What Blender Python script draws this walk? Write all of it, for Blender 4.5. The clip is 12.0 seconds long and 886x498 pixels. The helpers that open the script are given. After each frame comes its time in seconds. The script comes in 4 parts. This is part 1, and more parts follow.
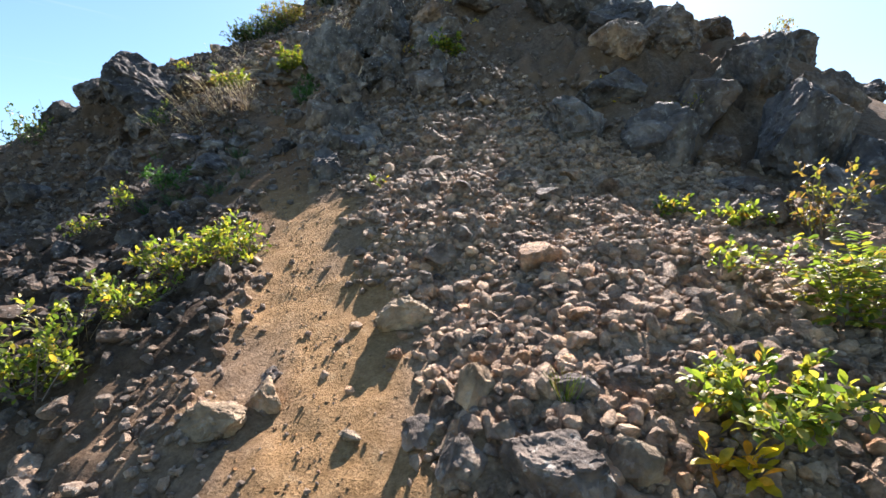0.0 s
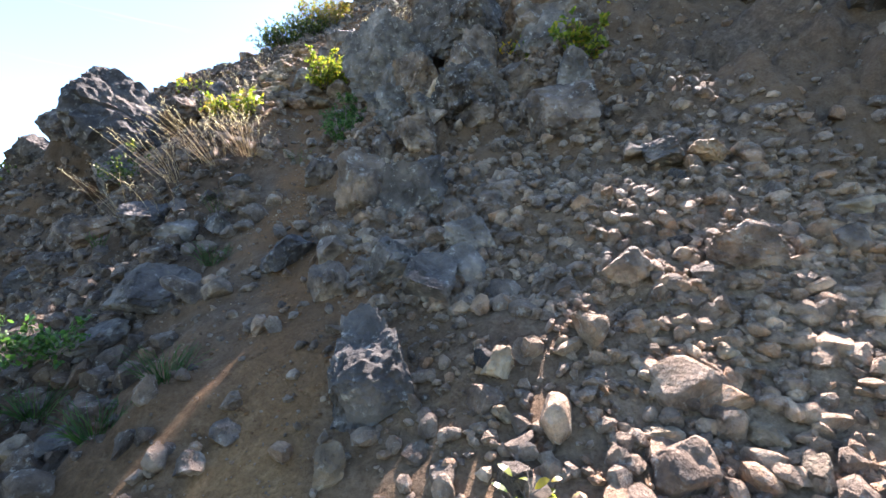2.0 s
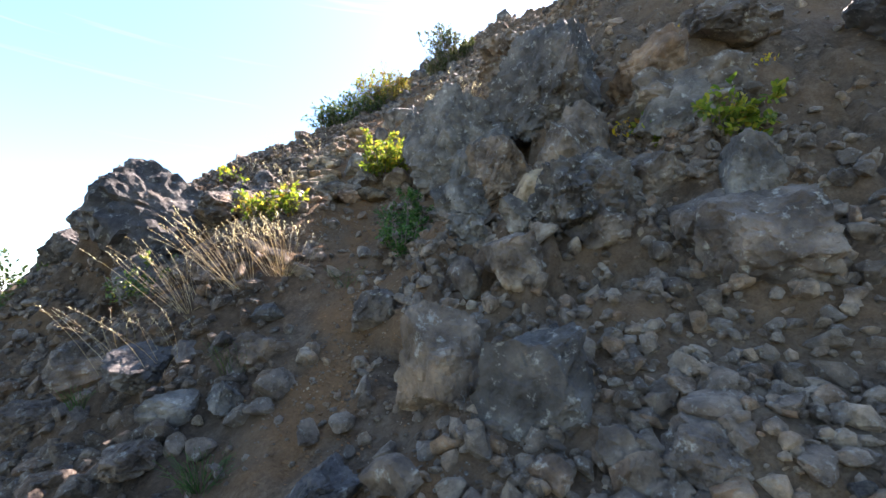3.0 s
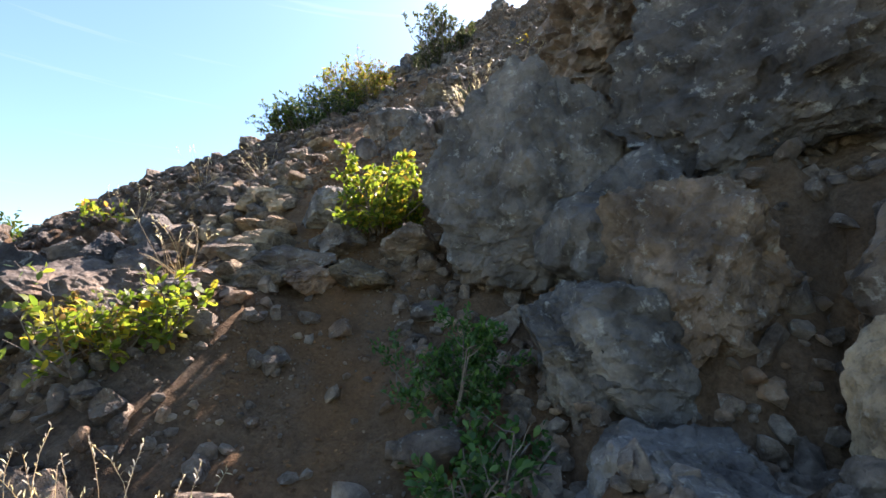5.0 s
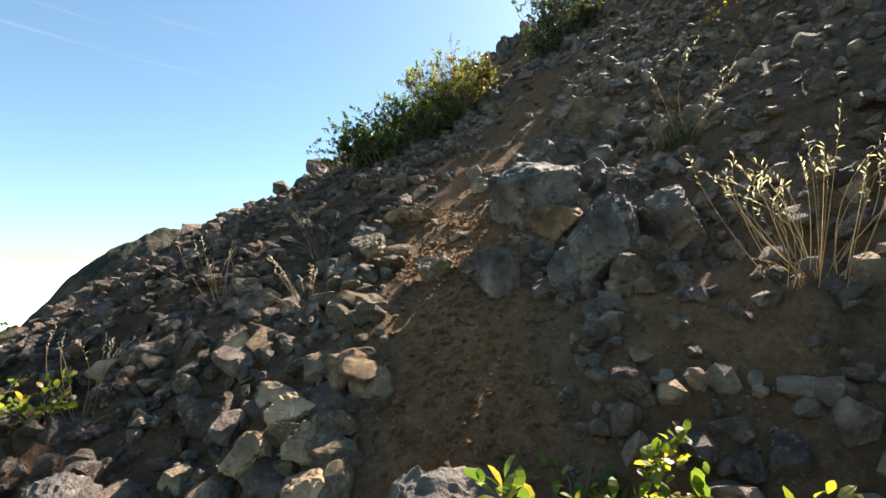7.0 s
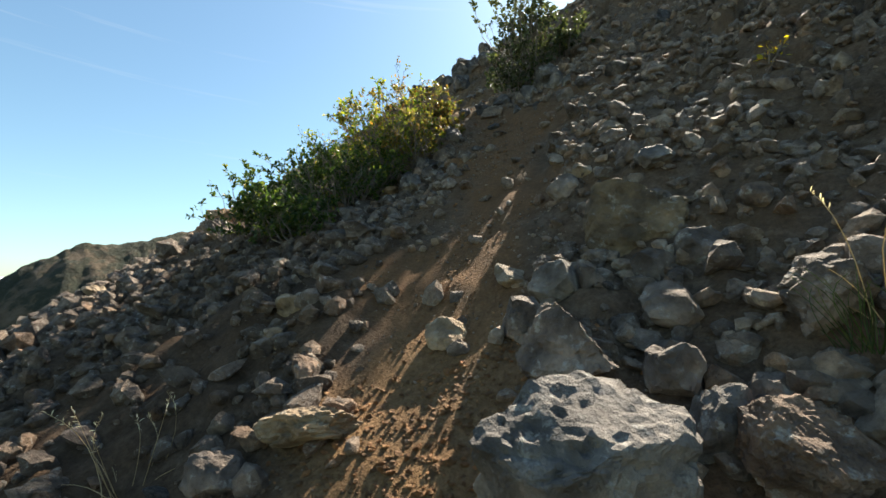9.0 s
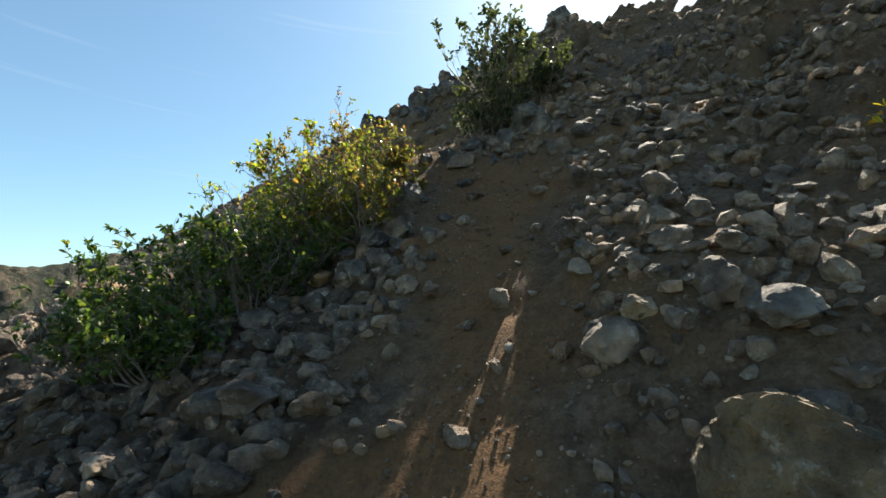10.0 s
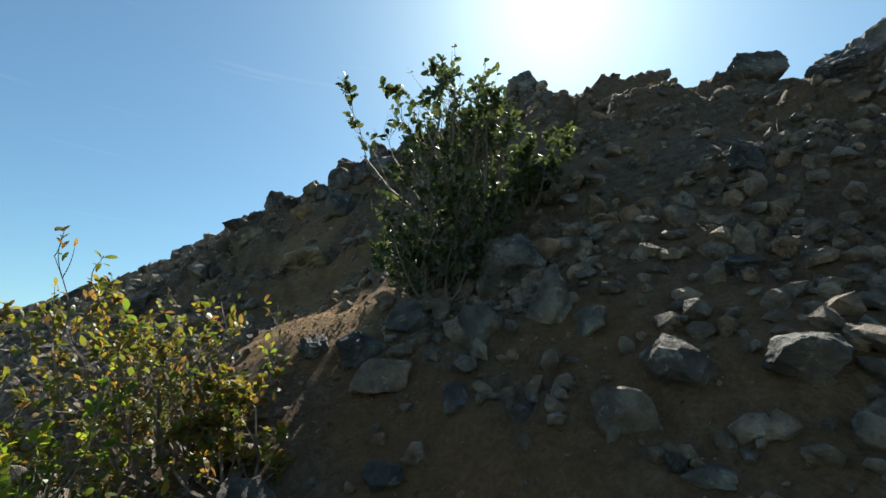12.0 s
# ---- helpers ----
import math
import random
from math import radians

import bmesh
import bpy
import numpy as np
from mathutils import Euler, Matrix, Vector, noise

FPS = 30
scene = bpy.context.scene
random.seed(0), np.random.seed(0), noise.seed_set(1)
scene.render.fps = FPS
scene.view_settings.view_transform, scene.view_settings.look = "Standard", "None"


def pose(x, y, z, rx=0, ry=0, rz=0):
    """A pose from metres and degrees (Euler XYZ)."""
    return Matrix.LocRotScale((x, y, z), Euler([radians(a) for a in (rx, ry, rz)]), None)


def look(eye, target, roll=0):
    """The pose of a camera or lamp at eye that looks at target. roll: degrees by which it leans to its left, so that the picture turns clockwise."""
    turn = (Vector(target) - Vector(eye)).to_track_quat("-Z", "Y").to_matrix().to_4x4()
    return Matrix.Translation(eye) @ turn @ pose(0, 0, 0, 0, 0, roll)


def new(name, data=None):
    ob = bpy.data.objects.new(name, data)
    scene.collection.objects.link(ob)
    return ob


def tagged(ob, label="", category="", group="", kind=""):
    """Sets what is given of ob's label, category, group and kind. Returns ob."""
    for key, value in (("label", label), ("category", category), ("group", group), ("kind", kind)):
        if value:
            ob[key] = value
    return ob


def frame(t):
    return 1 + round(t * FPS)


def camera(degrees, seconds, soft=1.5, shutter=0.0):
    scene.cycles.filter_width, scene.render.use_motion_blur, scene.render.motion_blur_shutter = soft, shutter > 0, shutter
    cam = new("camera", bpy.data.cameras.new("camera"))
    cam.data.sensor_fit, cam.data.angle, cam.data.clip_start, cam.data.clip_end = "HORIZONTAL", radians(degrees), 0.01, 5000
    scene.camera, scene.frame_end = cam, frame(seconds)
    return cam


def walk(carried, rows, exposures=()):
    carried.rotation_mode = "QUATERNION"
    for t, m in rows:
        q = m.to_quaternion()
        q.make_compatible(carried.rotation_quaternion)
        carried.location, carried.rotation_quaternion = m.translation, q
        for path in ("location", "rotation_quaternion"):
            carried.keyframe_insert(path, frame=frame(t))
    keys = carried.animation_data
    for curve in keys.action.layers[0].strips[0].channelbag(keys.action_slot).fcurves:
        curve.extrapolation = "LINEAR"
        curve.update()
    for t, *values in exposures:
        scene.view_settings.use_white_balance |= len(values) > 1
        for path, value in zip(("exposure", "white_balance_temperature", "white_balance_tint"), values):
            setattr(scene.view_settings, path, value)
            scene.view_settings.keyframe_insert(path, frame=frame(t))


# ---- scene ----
cam = camera(86.4, 12.0)
METRES, EYE, TILT, LEAN, TURN = 15.0, 1.4, 0.0, 0.0, 0.0
ROWS = [
    (0.0, 0.0, 0.0, 0.0, 0.0, 0.0, -0.0),
    (0.5, -0.0142, 0.0519, 0.0216, 0.93, -1.53, -0.09),
    (1.0, -0.0251, 0.1066, 0.0429, 1.07, -2.19, -0.05),
    (1.5, -0.0328, 0.1497, 0.065, 2.51, -1.63, -0.16),
    (2.0, -0.0471, 0.1993, 0.0848, 6.05, -0.02, -0.37),
    (2.5, -0.0647, 0.2391, 0.1022, 9.83, 2.69, -0.69),
    (3.0, -0.0776, 0.2767, 0.1287, 12.05, 7.14, -0.82),
    (3.5, -0.1001, 0.3101, 0.1439, 11.94, 11.59, -0.92),
    (5.5, -0.1544, 0.4568, 0.2074, 7.22, 6.65, -0.58),
    (6.0, -0.1684, 0.4838, 0.221, 12.97, 5.98, -1.14),
    (6.5, -0.1821, 0.5097, 0.2525, 17.63, 5.46, -1.72),
    (8.5, -0.2168, 0.6028, 0.3095, 13.8, 4.39, -1.54),
    (9.0, -0.2185, 0.6214, 0.3313, 11.41, 7.03, -1.37),
    (9.5, -0.2239, 0.6614, 0.3616, 8.9, 8.85, -1.02),
    (10.0, -0.2338, 0.6898, 0.376, 5.83, 9.63, -0.87),
    (10.5, -0.2339, 0.7126, 0.3993, 2.8, 11.03, -0.69),
    (11.0, -0.2369, 0.7498, 0.4166, 1.11, 13.66, -0.38),
    (11.5, -0.2465, 0.781, 0.4442, 0.24, 16.17, -0.27),
    (12.0, -0.2369, 0.8104, 0.4636, -1.04, 15.8, -0.12),
]
# seconds, stops, kelvin, tint
LIGHT = [(0.0, 1.9, 6400, 19), (0.5, 1.9, 6400, 20), (1.0, 2.4, 6400, 22), (2.0, 2.85, 6420, 25), (3.0, 2.75, 6650, 25), (3.7, 1.85, 6800, 18), (5.3, 2.35, 6700, 25), (6.0, 2.45, 6800, 24), (6.6, 1.8, 6900, 15), (8.5, 1.7, 7100, 10), (10.5, 1.55, 6900, 8), (11.0, 1.85, 6850, 10), (11.5, 1.4, 6600, 8), (12.0, 1.1, 6350, 3)]
walk(cam, [(t, pose(0, 0, EYE, TILT, LEAN, TURN) @ pose(METRES * x, METRES * y, METRES * z, 90 + pitch, roll, yaw)) for t, x, y, z, yaw, pitch, roll in ROWS], LIGHT)

# ---- world, sun, exposure ----
SUN_AZ, SUN_EL = 17.5, 44.2          # degrees right of the y axis, degrees up
world = bpy.data.worlds.new("sky")
scene.world = world
world.use_nodes = True
wn, wl = world.node_tree.nodes, world.node_tree.links
wn.clear()
w_out = wn.new("ShaderNodeOutputWorld")
w_bg = wn.new("ShaderNodeBackground")
w_bg.inputs["Strength"].default_value = 0.062
w_sky = wn.new("ShaderNodeTexSky")
w_sky.sky_type = "NISHITA"
w_sky.sun_disc = False
w_sky.sun_elevation = radians(SUN_EL)
w_sky.sun_rotation = radians(SUN_AZ)
w_sky.altitude = 1500
w_sky.air_density, w_sky.dust_density, w_sky.ozone_density = 1.3, 2.2, 1.6
# a few thin streaks of high cloud low in the sky
w_geo = wn.new("ShaderNodeTexCoord")
w_map = wn.new("ShaderNodeMapping")
w_map.inputs["Scale"].default_value = (1.1, 1.1, 34.0)
w_noise = wn.new("ShaderNodeTexNoise")
w_noise.inputs["Scale"].default_value = 1.7
w_noise.inputs["Detail"].default_value = 6.0
w_ramp = wn.new("ShaderNodeValToRGB")
w_ramp.color_ramp.elements[0].position, w_ramp.color_ramp.elements[1].position = 0.64, 0.90
w_ramp.color_ramp.elements[1].color = (0.25, 0.25, 0.25, 1)
w_mix = wn.new("ShaderNodeMix")
w_mix.data_type = "RGBA"
w_mix.inputs["B"].default_value = (6.0, 6.2, 6.4, 1)
wl.new(w_geo.outputs["Generated"], w_map.inputs["Vector"])
wl.new(w_map.outputs["Vector"], w_noise.inputs["Vector"])
wl.new(w_noise.outputs["Fac"], w_ramp.inputs["Fac"])
wl.new(w_ramp.outputs["Color"], w_mix.inputs["Factor"])
w_tint = wn.new("ShaderNodeMix")
w_tint.data_type, w_tint.blend_type = "RGBA", "MULTIPLY"
w_tint.inputs["Factor"].default_value = 1.0
w_tint.inputs["B"].default_value = (0.80, 1.005, 1.03, 1)
wl.new(w_sky.outputs["Color"], w_tint.inputs["A"])
wl.new(w_tint.outputs["Result"], w_mix.inputs["A"])
wl.new(w_mix.outputs["Result"], w_bg.inputs["Color"])
wl.new(w_bg.outputs["Background"], w_out.inputs["Surface"])

sun = new("sun", bpy.data.lights.new("sun", "SUN"))
sun.data.energy, sun.data.angle, sun.data.color = 5.0, radians(0.55), (1.0, 0.93, 0.82)
sa, se = radians(SUN_AZ), radians(SUN_EL)
sun.matrix_world = look((0, 0, 0), (-math.sin(sa) * math.cos(se), -math.cos(sa) * math.cos(se), -math.sin(se)))


# ---- materials ----
def material(name):
    m = bpy.data.materials.new(name)
    m.use_nodes = True
    nt = m.node_tree
    return m, nt.nodes, nt.links, nt.nodes["Principled BSDF"]


def noise_node(nodes, links, coord, scale, detail=5.0, rough=0.6):
    n = nodes.new("ShaderNodeTexNoise")
    n.inputs["Scale"].default_value, n.inputs["Detail"].default_value, n.inputs["Roughness"].default_value = scale, detail, rough
    links.new(coord, n.inputs["Vector"])
    return n.outputs["Fac"]


def ramp_node(nodes, links, fac, stops):
    r = nodes.new("ShaderNodeValToRGB")
    while len(r.color_ramp.elements) < len(stops):
        r.color_ramp.elements.new(0.5)
    for e, (p, c) in zip(r.color_ramp.elements, stops):
        e.position, e.color = p, (*c, 1)
    links.new(fac, r.inputs["Fac"])
    return r.outputs["Color"]


def mix_node(nodes, links, fac, a, b, blend="MIX"):
    m = nodes.new("ShaderNodeMix")
    m.data_type, m.blend_type = "RGBA", blend
    for key, v in (("Factor", fac), ("A", a), ("B", b)):
        if isinstance(v, (int, float)):
            m.inputs[key].default_value = v
        elif isinstance(v, tuple):
            m.inputs[key].default_value = (*v, 1)
        else:
            links.new(v, m.inputs[key])
    return m.outputs["Result"]


def bump_node(nodes, links, height, strength, distance, normal=None):
    b = nodes.new("ShaderNodeBump")
    b.inputs["Strength"].default_value, b.inputs["Distance"].default_value = strength, distance
    links.new(height, b.inputs["Height"])
    if normal:
        links.new(normal, b.inputs["Normal"])
    return b.outputs["Normal"]


def rock_material(name, dark, mid, light, rust, per, lichen=0.3, scale=1.0):
    """Weathered lava rock. per: 'object' or 'island', by what the pieces vary."""
    m, nodes, links, bsdf = material(name)
    co = nodes.new("ShaderNodeTexCoord").outputs["Object"]
    if per == "island":
        co = nodes.new("ShaderNodeNewGeometry").outputs["Position"]
    n1 = noise_node(nodes, links, co, 3.0 * scale, 8.0, 0.65)
    col = ramp_node(nodes, links, n1, [(0.3, dark), (0.52, mid), (0.72, light)])
    n2 = noise_node(nodes, links, co, 1.1 * scale, 4.0)
    stain = ramp_node(nodes, links, n2, [(0.58, (0, 0, 0)), (0.74, (0.7, 0.7, 0.7))])
    col = mix_node(nodes, links, stain, col, rust)
    if per == "object":
        rnd = nodes.new("ShaderNodeObjectInfo").outputs["Random"]
    else:
        rnd = nodes.new("ShaderNodeNewGeometry").outputs["Random Per Island"]
    tone = ramp_node(nodes, links, rnd, [(0.0, (0.62, 0.6, 0.6)), (0.35, (0.95, 0.93, 0.92)), (0.75, (1.15, 1.08, 1.0)), (0.9, (1.2, 0.95, 0.75)), (1.0, (1.5, 1.45, 1.36))])
    col = mix_node(nodes, links, 1.0, col, tone, "MULTIPLY")
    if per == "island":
        pale_mask = nodes.new("ShaderNodeAttribute")
        pale_mask.attribute_name = "pale"
        lava = nodes.new("ShaderNodeAttribute")
        lava.attribute_name = "dark_flank"
        # darker on the flank: the rock's own tone with its shade put in
        col = mix_node(nodes, links, lava.outputs["Fac"], col, mix_node(nodes, links, 1.0, col, (0.36, 0.345, 0.34), "MULTIPLY"))
        # paler on the lower scree: tan stones, with extra sunlight put into the colour
        col = mix_node(nodes, links, pale_mask.outputs["Fac"], col, mix_node(nodes, links, 1.0, col, (1.55, 1.4, 1.24), "MULTIPLY"))
    n3 = noise_node(nodes, links, co, 16.0 * scale, 6.0, 0.7)
    blotch = noise_node(nodes, links, co, 5.0 * scale, 7.0, 0.7)
    blotch = ramp_node(nodes, links, blotch, [(0.36, (0.55, 0.53, 0.52)), (0.5, (1.0, 1.0, 1.0)), (0.66, (1.45, 1.42, 1.38))])
    col = mix_node(nodes, links, 1.0, col, blotch, "MULTIPLY")
    spots = ramp_node(nodes, links, n3, [(0.57, (0, 0, 0)), (0.66, (lichen * 1.6, lichen * 1.6, lichen * 1.6))])
    col = mix_node(nodes, links, spots, col, (0.52, 0.50, 0.44))
    links.new(col, bsdf.inputs["Base Color"])
    bsdf.inputs["Roughness"].default_value = 0.82
    bsdf.inputs["Specular IOR Level"].default_value = 0.35
    v = nodes.new("ShaderNodeTexVoronoi")
    v.inputs["Scale"].default_value = 26.0 * scale
    links.new(co, v.inputs["Vector"])
    pits = ramp_node(nodes, links, v.outputs["Distance"], [(0.05, (0, 0, 0)), (0.4, (1, 1, 1))])
    n4 = noise_node(nodes, links, co, 7.0 * scale, 8.0, 0.7)
    nb = bump_node(nodes, links, n1, 0.8, 0.08)
    nb = bump_node(nodes, links, n4, 0.9, 0.05, nb)
    nb = bump_node(nodes, links, pits, 0.4, 0.01, nb)
    nb = bump_node(nodes, links, n3, 0.9, 0.022, nb)
    links.new(nb, bsdf.inputs["Normal"])
    return m


GREY = ((0.065, 0.053, 0.046), (0.188, 0.151, 0.123), (0.338, 0.284, 0.23))
ROCK = rock_material("lava_rock", *GREY, (0.30, 0.19, 0.10), "object", 0.35)
ROCK_DARK = rock_material("dark_lava_rock", (0.05, 0.046, 0.046), (0.11, 0.10, 0.095), (0.20, 0.185, 0.165), (0.2, 0.13, 0.08), "object", 0.25)
ROCK_TAN = rock_material("tan_rock", (0.18, 0.135, 0.09), (0.31, 0.24, 0.16), (0.44, 0.36, 0.26), (0.38, 0.21, 0.09), "object", 0.2)
ROCK_RUST = rock_material("rust_stained_rock", (0.09, 0.07, 0.05), (0.20, 0.145, 0.085), (0.32, 0.24, 0.15), (0.34, 0.17, 0.05), "object", 0.25)
ROCK_BLUE = rock_material("blue_grey_lava_rock", (0.072, 0.065, 0.059), (0.158, 0.144, 0.13), (0.30, 0.275, 0.243), (0.21, 0.15, 0.095), "object", 0.34)
STONES = rock_material("scree_stones", (0.105, 0.079, 0.062), (0.245, 0.194, 0.153), (0.43, 0.355, 0.28), (0.31, 0.20, 0.11), "island", 0.3, 2.0)


def ground_material():
    m, nodes, links, bsdf = material("slope_soil")
    co = nodes.new("ShaderNodeNewGeometry").outputs["Position"]
    n1 = noise_node(nodes, links, co, 1.3, 8.0, 0.65)
    n2 = noise_node(nodes, links, co, 14.0, 8.0, 0.7)
    n3 = noise_node(nodes, links, co, 60.0, 5.0, 0.7)
    gravel = ramp_node(nodes, links, n2, [(0.3, (0.055, 0.038, 0.027)), (0.5, (0.125, 0.088, 0.062)), (0.72, (0.235, 0.178, 0.132))])
    warm = ramp_node(nodes, links, n1, [(0.40, (0, 0, 0)), (0.66, (0.75, 0.75, 0.75))])
    gravel = mix_node(nodes, links, warm, gravel, (0.20, 0.12, 0.066))
    # tan gravel on the lower scree, lightened to make up for weak sunlight
    pale_mask = nodes.new("ShaderNodeAttribute")
    pale_mask.attribute_name = "pale"
    gravel = mix_node(nodes, links, pale_mask.outputs["Fac"], gravel, ramp_node(nodes, links, n2, [(0.3, (0.20, 0.135, 0.085)), (0.7, (0.40, 0.29, 0.20))]))
    # gravel darkened below the trail, for dark rock and for the shade there
    lava = nodes.new("ShaderNodeAttribute")
    lava.attribute_name = "dark_flank"
    gravel = mix_node(nodes, links, lava.outputs["Fac"], gravel, mix_node(nodes, links, 1.0, gravel, (0.38, 0.365, 0.36), "MULTIPLY"))
    soil = ramp_node(nodes, links, n2, [(0.3, (0.22, 0.13, 0.055)), (0.55, (0.345, 0.212, 0.102)), (0.75, (0.46, 0.32, 0.18))])
    # reddish soil, mixed in dark to carry the shade on the upper trail
    dim_red = nodes.new("ShaderNodeAttribute")
    dim_red.attribute_name = "rust"
    soil = mix_node(nodes, links, dim_red.outputs["Fac"], soil, mix_node(nodes, links, n2, (0.098, 0.053, 0.029), (0.29, 0.158, 0.076)))
    mask = nodes.new("ShaderNodeAttribute")
    mask.attribute_name = "soil"
    col = mix_node(nodes, links, mask.outputs["Fac"], gravel, soil)
    green = nodes.new("ShaderNodeAttribute")
    green.attribute_name = "scrub"
    col = mix_node(nodes, links, green.outputs["Fac"], col, mix_node(nodes, links, n1, (0.035, 0.05, 0.02), (0.13, 0.12, 0.06)))
    grit = ramp_node(nodes, links, n3, [(0.3, (0.72, 0.7, 0.68)), (0.7, (1.25, 1.25, 1.22))])
    col = mix_node(nodes, links, 1.0, col, grit, "MULTIPLY")
    links.new(col, bsdf.inputs["Base Color"])
    bsdf.inputs["Roughness"].default_value = 0.95
    bsdf.inputs["Specular IOR Level"].default_value = 0.15
    v = nodes.new("ShaderNodeTexVoronoi")
    v.inputs["Scale"].default_value = 75.0
    links.new(co, v.inputs["Vector"])
    nb = bump_node(nodes, links, v.outputs["Distance"], 0.35, 0.008)
    nb = bump_node(nodes, links, n2, 0.6, 0.04, nb)
    nb = bump_node(nodes, links, n3, 1.0, 0.02, nb)
    links.new(nb, bsdf.inputs["Normal"])
    return m


GROUND = ground_material()


def leaf_material(name, stops, shine=0.45, through_light=0.55):
    """Thin leaves: a glossy skin over a body that lets light through."""
    m, nodes, links, bsdf = material(name)
    geo = nodes.new("ShaderNodeNewGeometry")
    col = ramp_node(nodes, links, geo.outputs["Random Per Island"], stops)
    n = noise_node(nodes, links, geo.outputs["Position"], 30.0, 3.0)
    col = mix_node(nodes, links, 1.0, col, ramp_node(nodes, links, n, [(0.3, (0.7, 0.72, 0.7)), (0.7, (1.2, 1.15, 1.1))]), "MULTIPLY")
    links.new(col, bsdf.inputs["Base Color"])
    bsdf.inputs["Roughness"].default_value = shine
    t = nodes.new("ShaderNodeBsdfTranslucent")
    links.new(mix_node(nodes, links, 1.0, col, (1.55, 1.6, 1.1), "MULTIPLY"), t.inputs["Color"])
    mix = nodes.new("ShaderNodeMixShader")
    mix.inputs["Fac"].default_value = through_light
    links.new(bsdf.outputs["BSDF"], mix.inputs[1])
    links.new(t.outputs["BSDF"], mix.inputs[2])
    links.new(mix.outputs["Shader"], nodes["Material Output"].inputs["Surface"])
    return m


LEAF = leaf_material("leaf_yellow_green", [(0.0, (0.07, 0.12, 0.02)), (0.45, (0.15, 0.205, 0.027)), (0.75, (0.26, 0.28, 0.035)), (0.93, (0.36, 0.29, 0.04)), (1.0, (0.34, 0.17, 0.045))])
LEAF_GREEN = leaf_material("leaf_green", [(0.0, (0.03, 0.06, 0.015)), (0.6, (0.06, 0.10, 0.022)), (0.92, (0.12, 0.15, 0.03)), (1.0, (0.24, 0.21, 0.04))], 0.4, 0.5)
# greyed and dimmed in colour for leaves seen against the sun
LEAF_GREY = leaf_material("leaf_grey_green", [(0.0, (0.035, 0.05, 0.022)), (0.6, (0.06, 0.08, 0.035)), (1.0, (0.13, 0.14, 0.05))], 0.5, 0.35)
LEAF_FRESH = leaf_material("leaf_fresh_green", [(0.0, (0.025, 0.075, 0.015)), (0.6, (0.05, 0.13, 0.03)), (1.0, (0.10, 0.19, 0.045))], 0.5, 0.5)
LEAF_AUTUMN = leaf_material("leaf_autumn", [(0.0, (0.06, 0.08, 0.02)), (0.4, (0.14, 0.15, 0.028)), (0.65, (0.24, 0.19, 0.035)), (0.85, (0.24, 0.13, 0.04)), (1.0, (0.12, 0.07, 0.04))])
LEAF_YELLOW = leaf_material("leaf_bright_yellow", [(0.0, (0.35, 0.30, 0.02)), (0.6, (0.60, 0.42, 0.02)), (1.0, (0.62, 0.27, 0.03))])
SEED = leaf_material("pale_seed_head", [(0.0, (0.42, 0.34, 0.24)), (0.6, (0.60, 0.53, 0.42)), (1.0, (0.72, 0.68, 0.60))], 0.6, 0.5)
STRAW = leaf_material("dry_straw", [(0.0, (0.30, 0.21, 0.12)), (0.6, (0.46, 0.35, 0.21)), (1.0, (0.62, 0.52, 0.36))], 0.6, 0.3)


def plain_material(name, a, b, scale, rough, glow=0.0):
    m, nodes, links, bsdf = material(name)
    co = nodes.new("ShaderNodeNewGeometry").outputs["Position"]
    n = noise_node(nodes, links, co, scale, 7.0, 0.65)
    links.new(ramp_node(nodes, links, n, [(0.3, a), (0.7, b)]), bsdf.inputs["Base Color"])
    bsdf.inputs["Roughness"].default_value = rough
    links.new(bump_node(nodes, links, n, 0.4, 0.3 / scale), bsdf.inputs["Normal"])
    if glow:
        bsdf.inputs["Emission Color"].default_value, bsdf.inputs["Emission Strength"].default_value = (0.9, 0.95, 1.0, 1), glow
    return m


CLOD = rock_material("soil_clods", (0.17, 0.10, 0.045), (0.30, 0.185, 0.085), (0.42, 0.29, 0.155), (0.33, 0.19, 0.08), "island", 0.0, 3.0)
CLOD_RED = rock_material("red_soil_clods", (0.12, 0.06, 0.028), (0.27, 0.145, 0.066), (0.40, 0.235, 0.115), (0.30, 0.14, 0.05), "island", 0.0, 3.0)
TWIG = plain_material("twig_bark", (0.09, 0.07, 0.055), (0.24, 0.195, 0.155), 40.0, 0.85)
HILL, hill_nodes, hill_links, hill_bsdf = material("far_hillside")
hill_co = hill_nodes.new("ShaderNodeNewGeometry").outputs["Position"]
hill_col = ramp_node(hill_nodes, hill_links, noise_node(hill_nodes, hill_links, hill_co, 0.22, 10.0, 0.7), [(0.40, (0.014, 0.02, 0.009)), (0.5, (0.03, 0.032, 0.017)), (0.56, (0.085, 0.062, 0.038)), (0.72, (0.15, 0.11, 0.072))])
hill_links.new(hill_col, hill_bsdf.inputs["Base Color"])
hill_bsdf.inputs["Roughness"].default_value = 1.0
hill_links.new(bump_node(hill_nodes, hill_links, noise_node(hill_nodes, hill_links, hill_co, 0.9, 8.0, 0.7), 1.0, 0.9), hill_bsdf.inputs["Normal"])
# the glow stands in for sunlight scattered through the cloud
CLOUD = plain_material("cloud_bank", (0.78, 0.79, 0.81), (0.86, 0.86, 0.87), 0.002, 1.0, 0.35)


# ---- noise and the shape of the slope ----
def lattice(i, j, k):
    h = (i * 374761393 + j * 668265263 + k * 2147483647) & 0xFFFFFFFF
    h = ((h ^ (h >> 13)) * 1274126177) & 0xFFFFFFFF
    return ((h ^ (h >> 16)) & 0xFFFF) / 32767.5 - 1.0


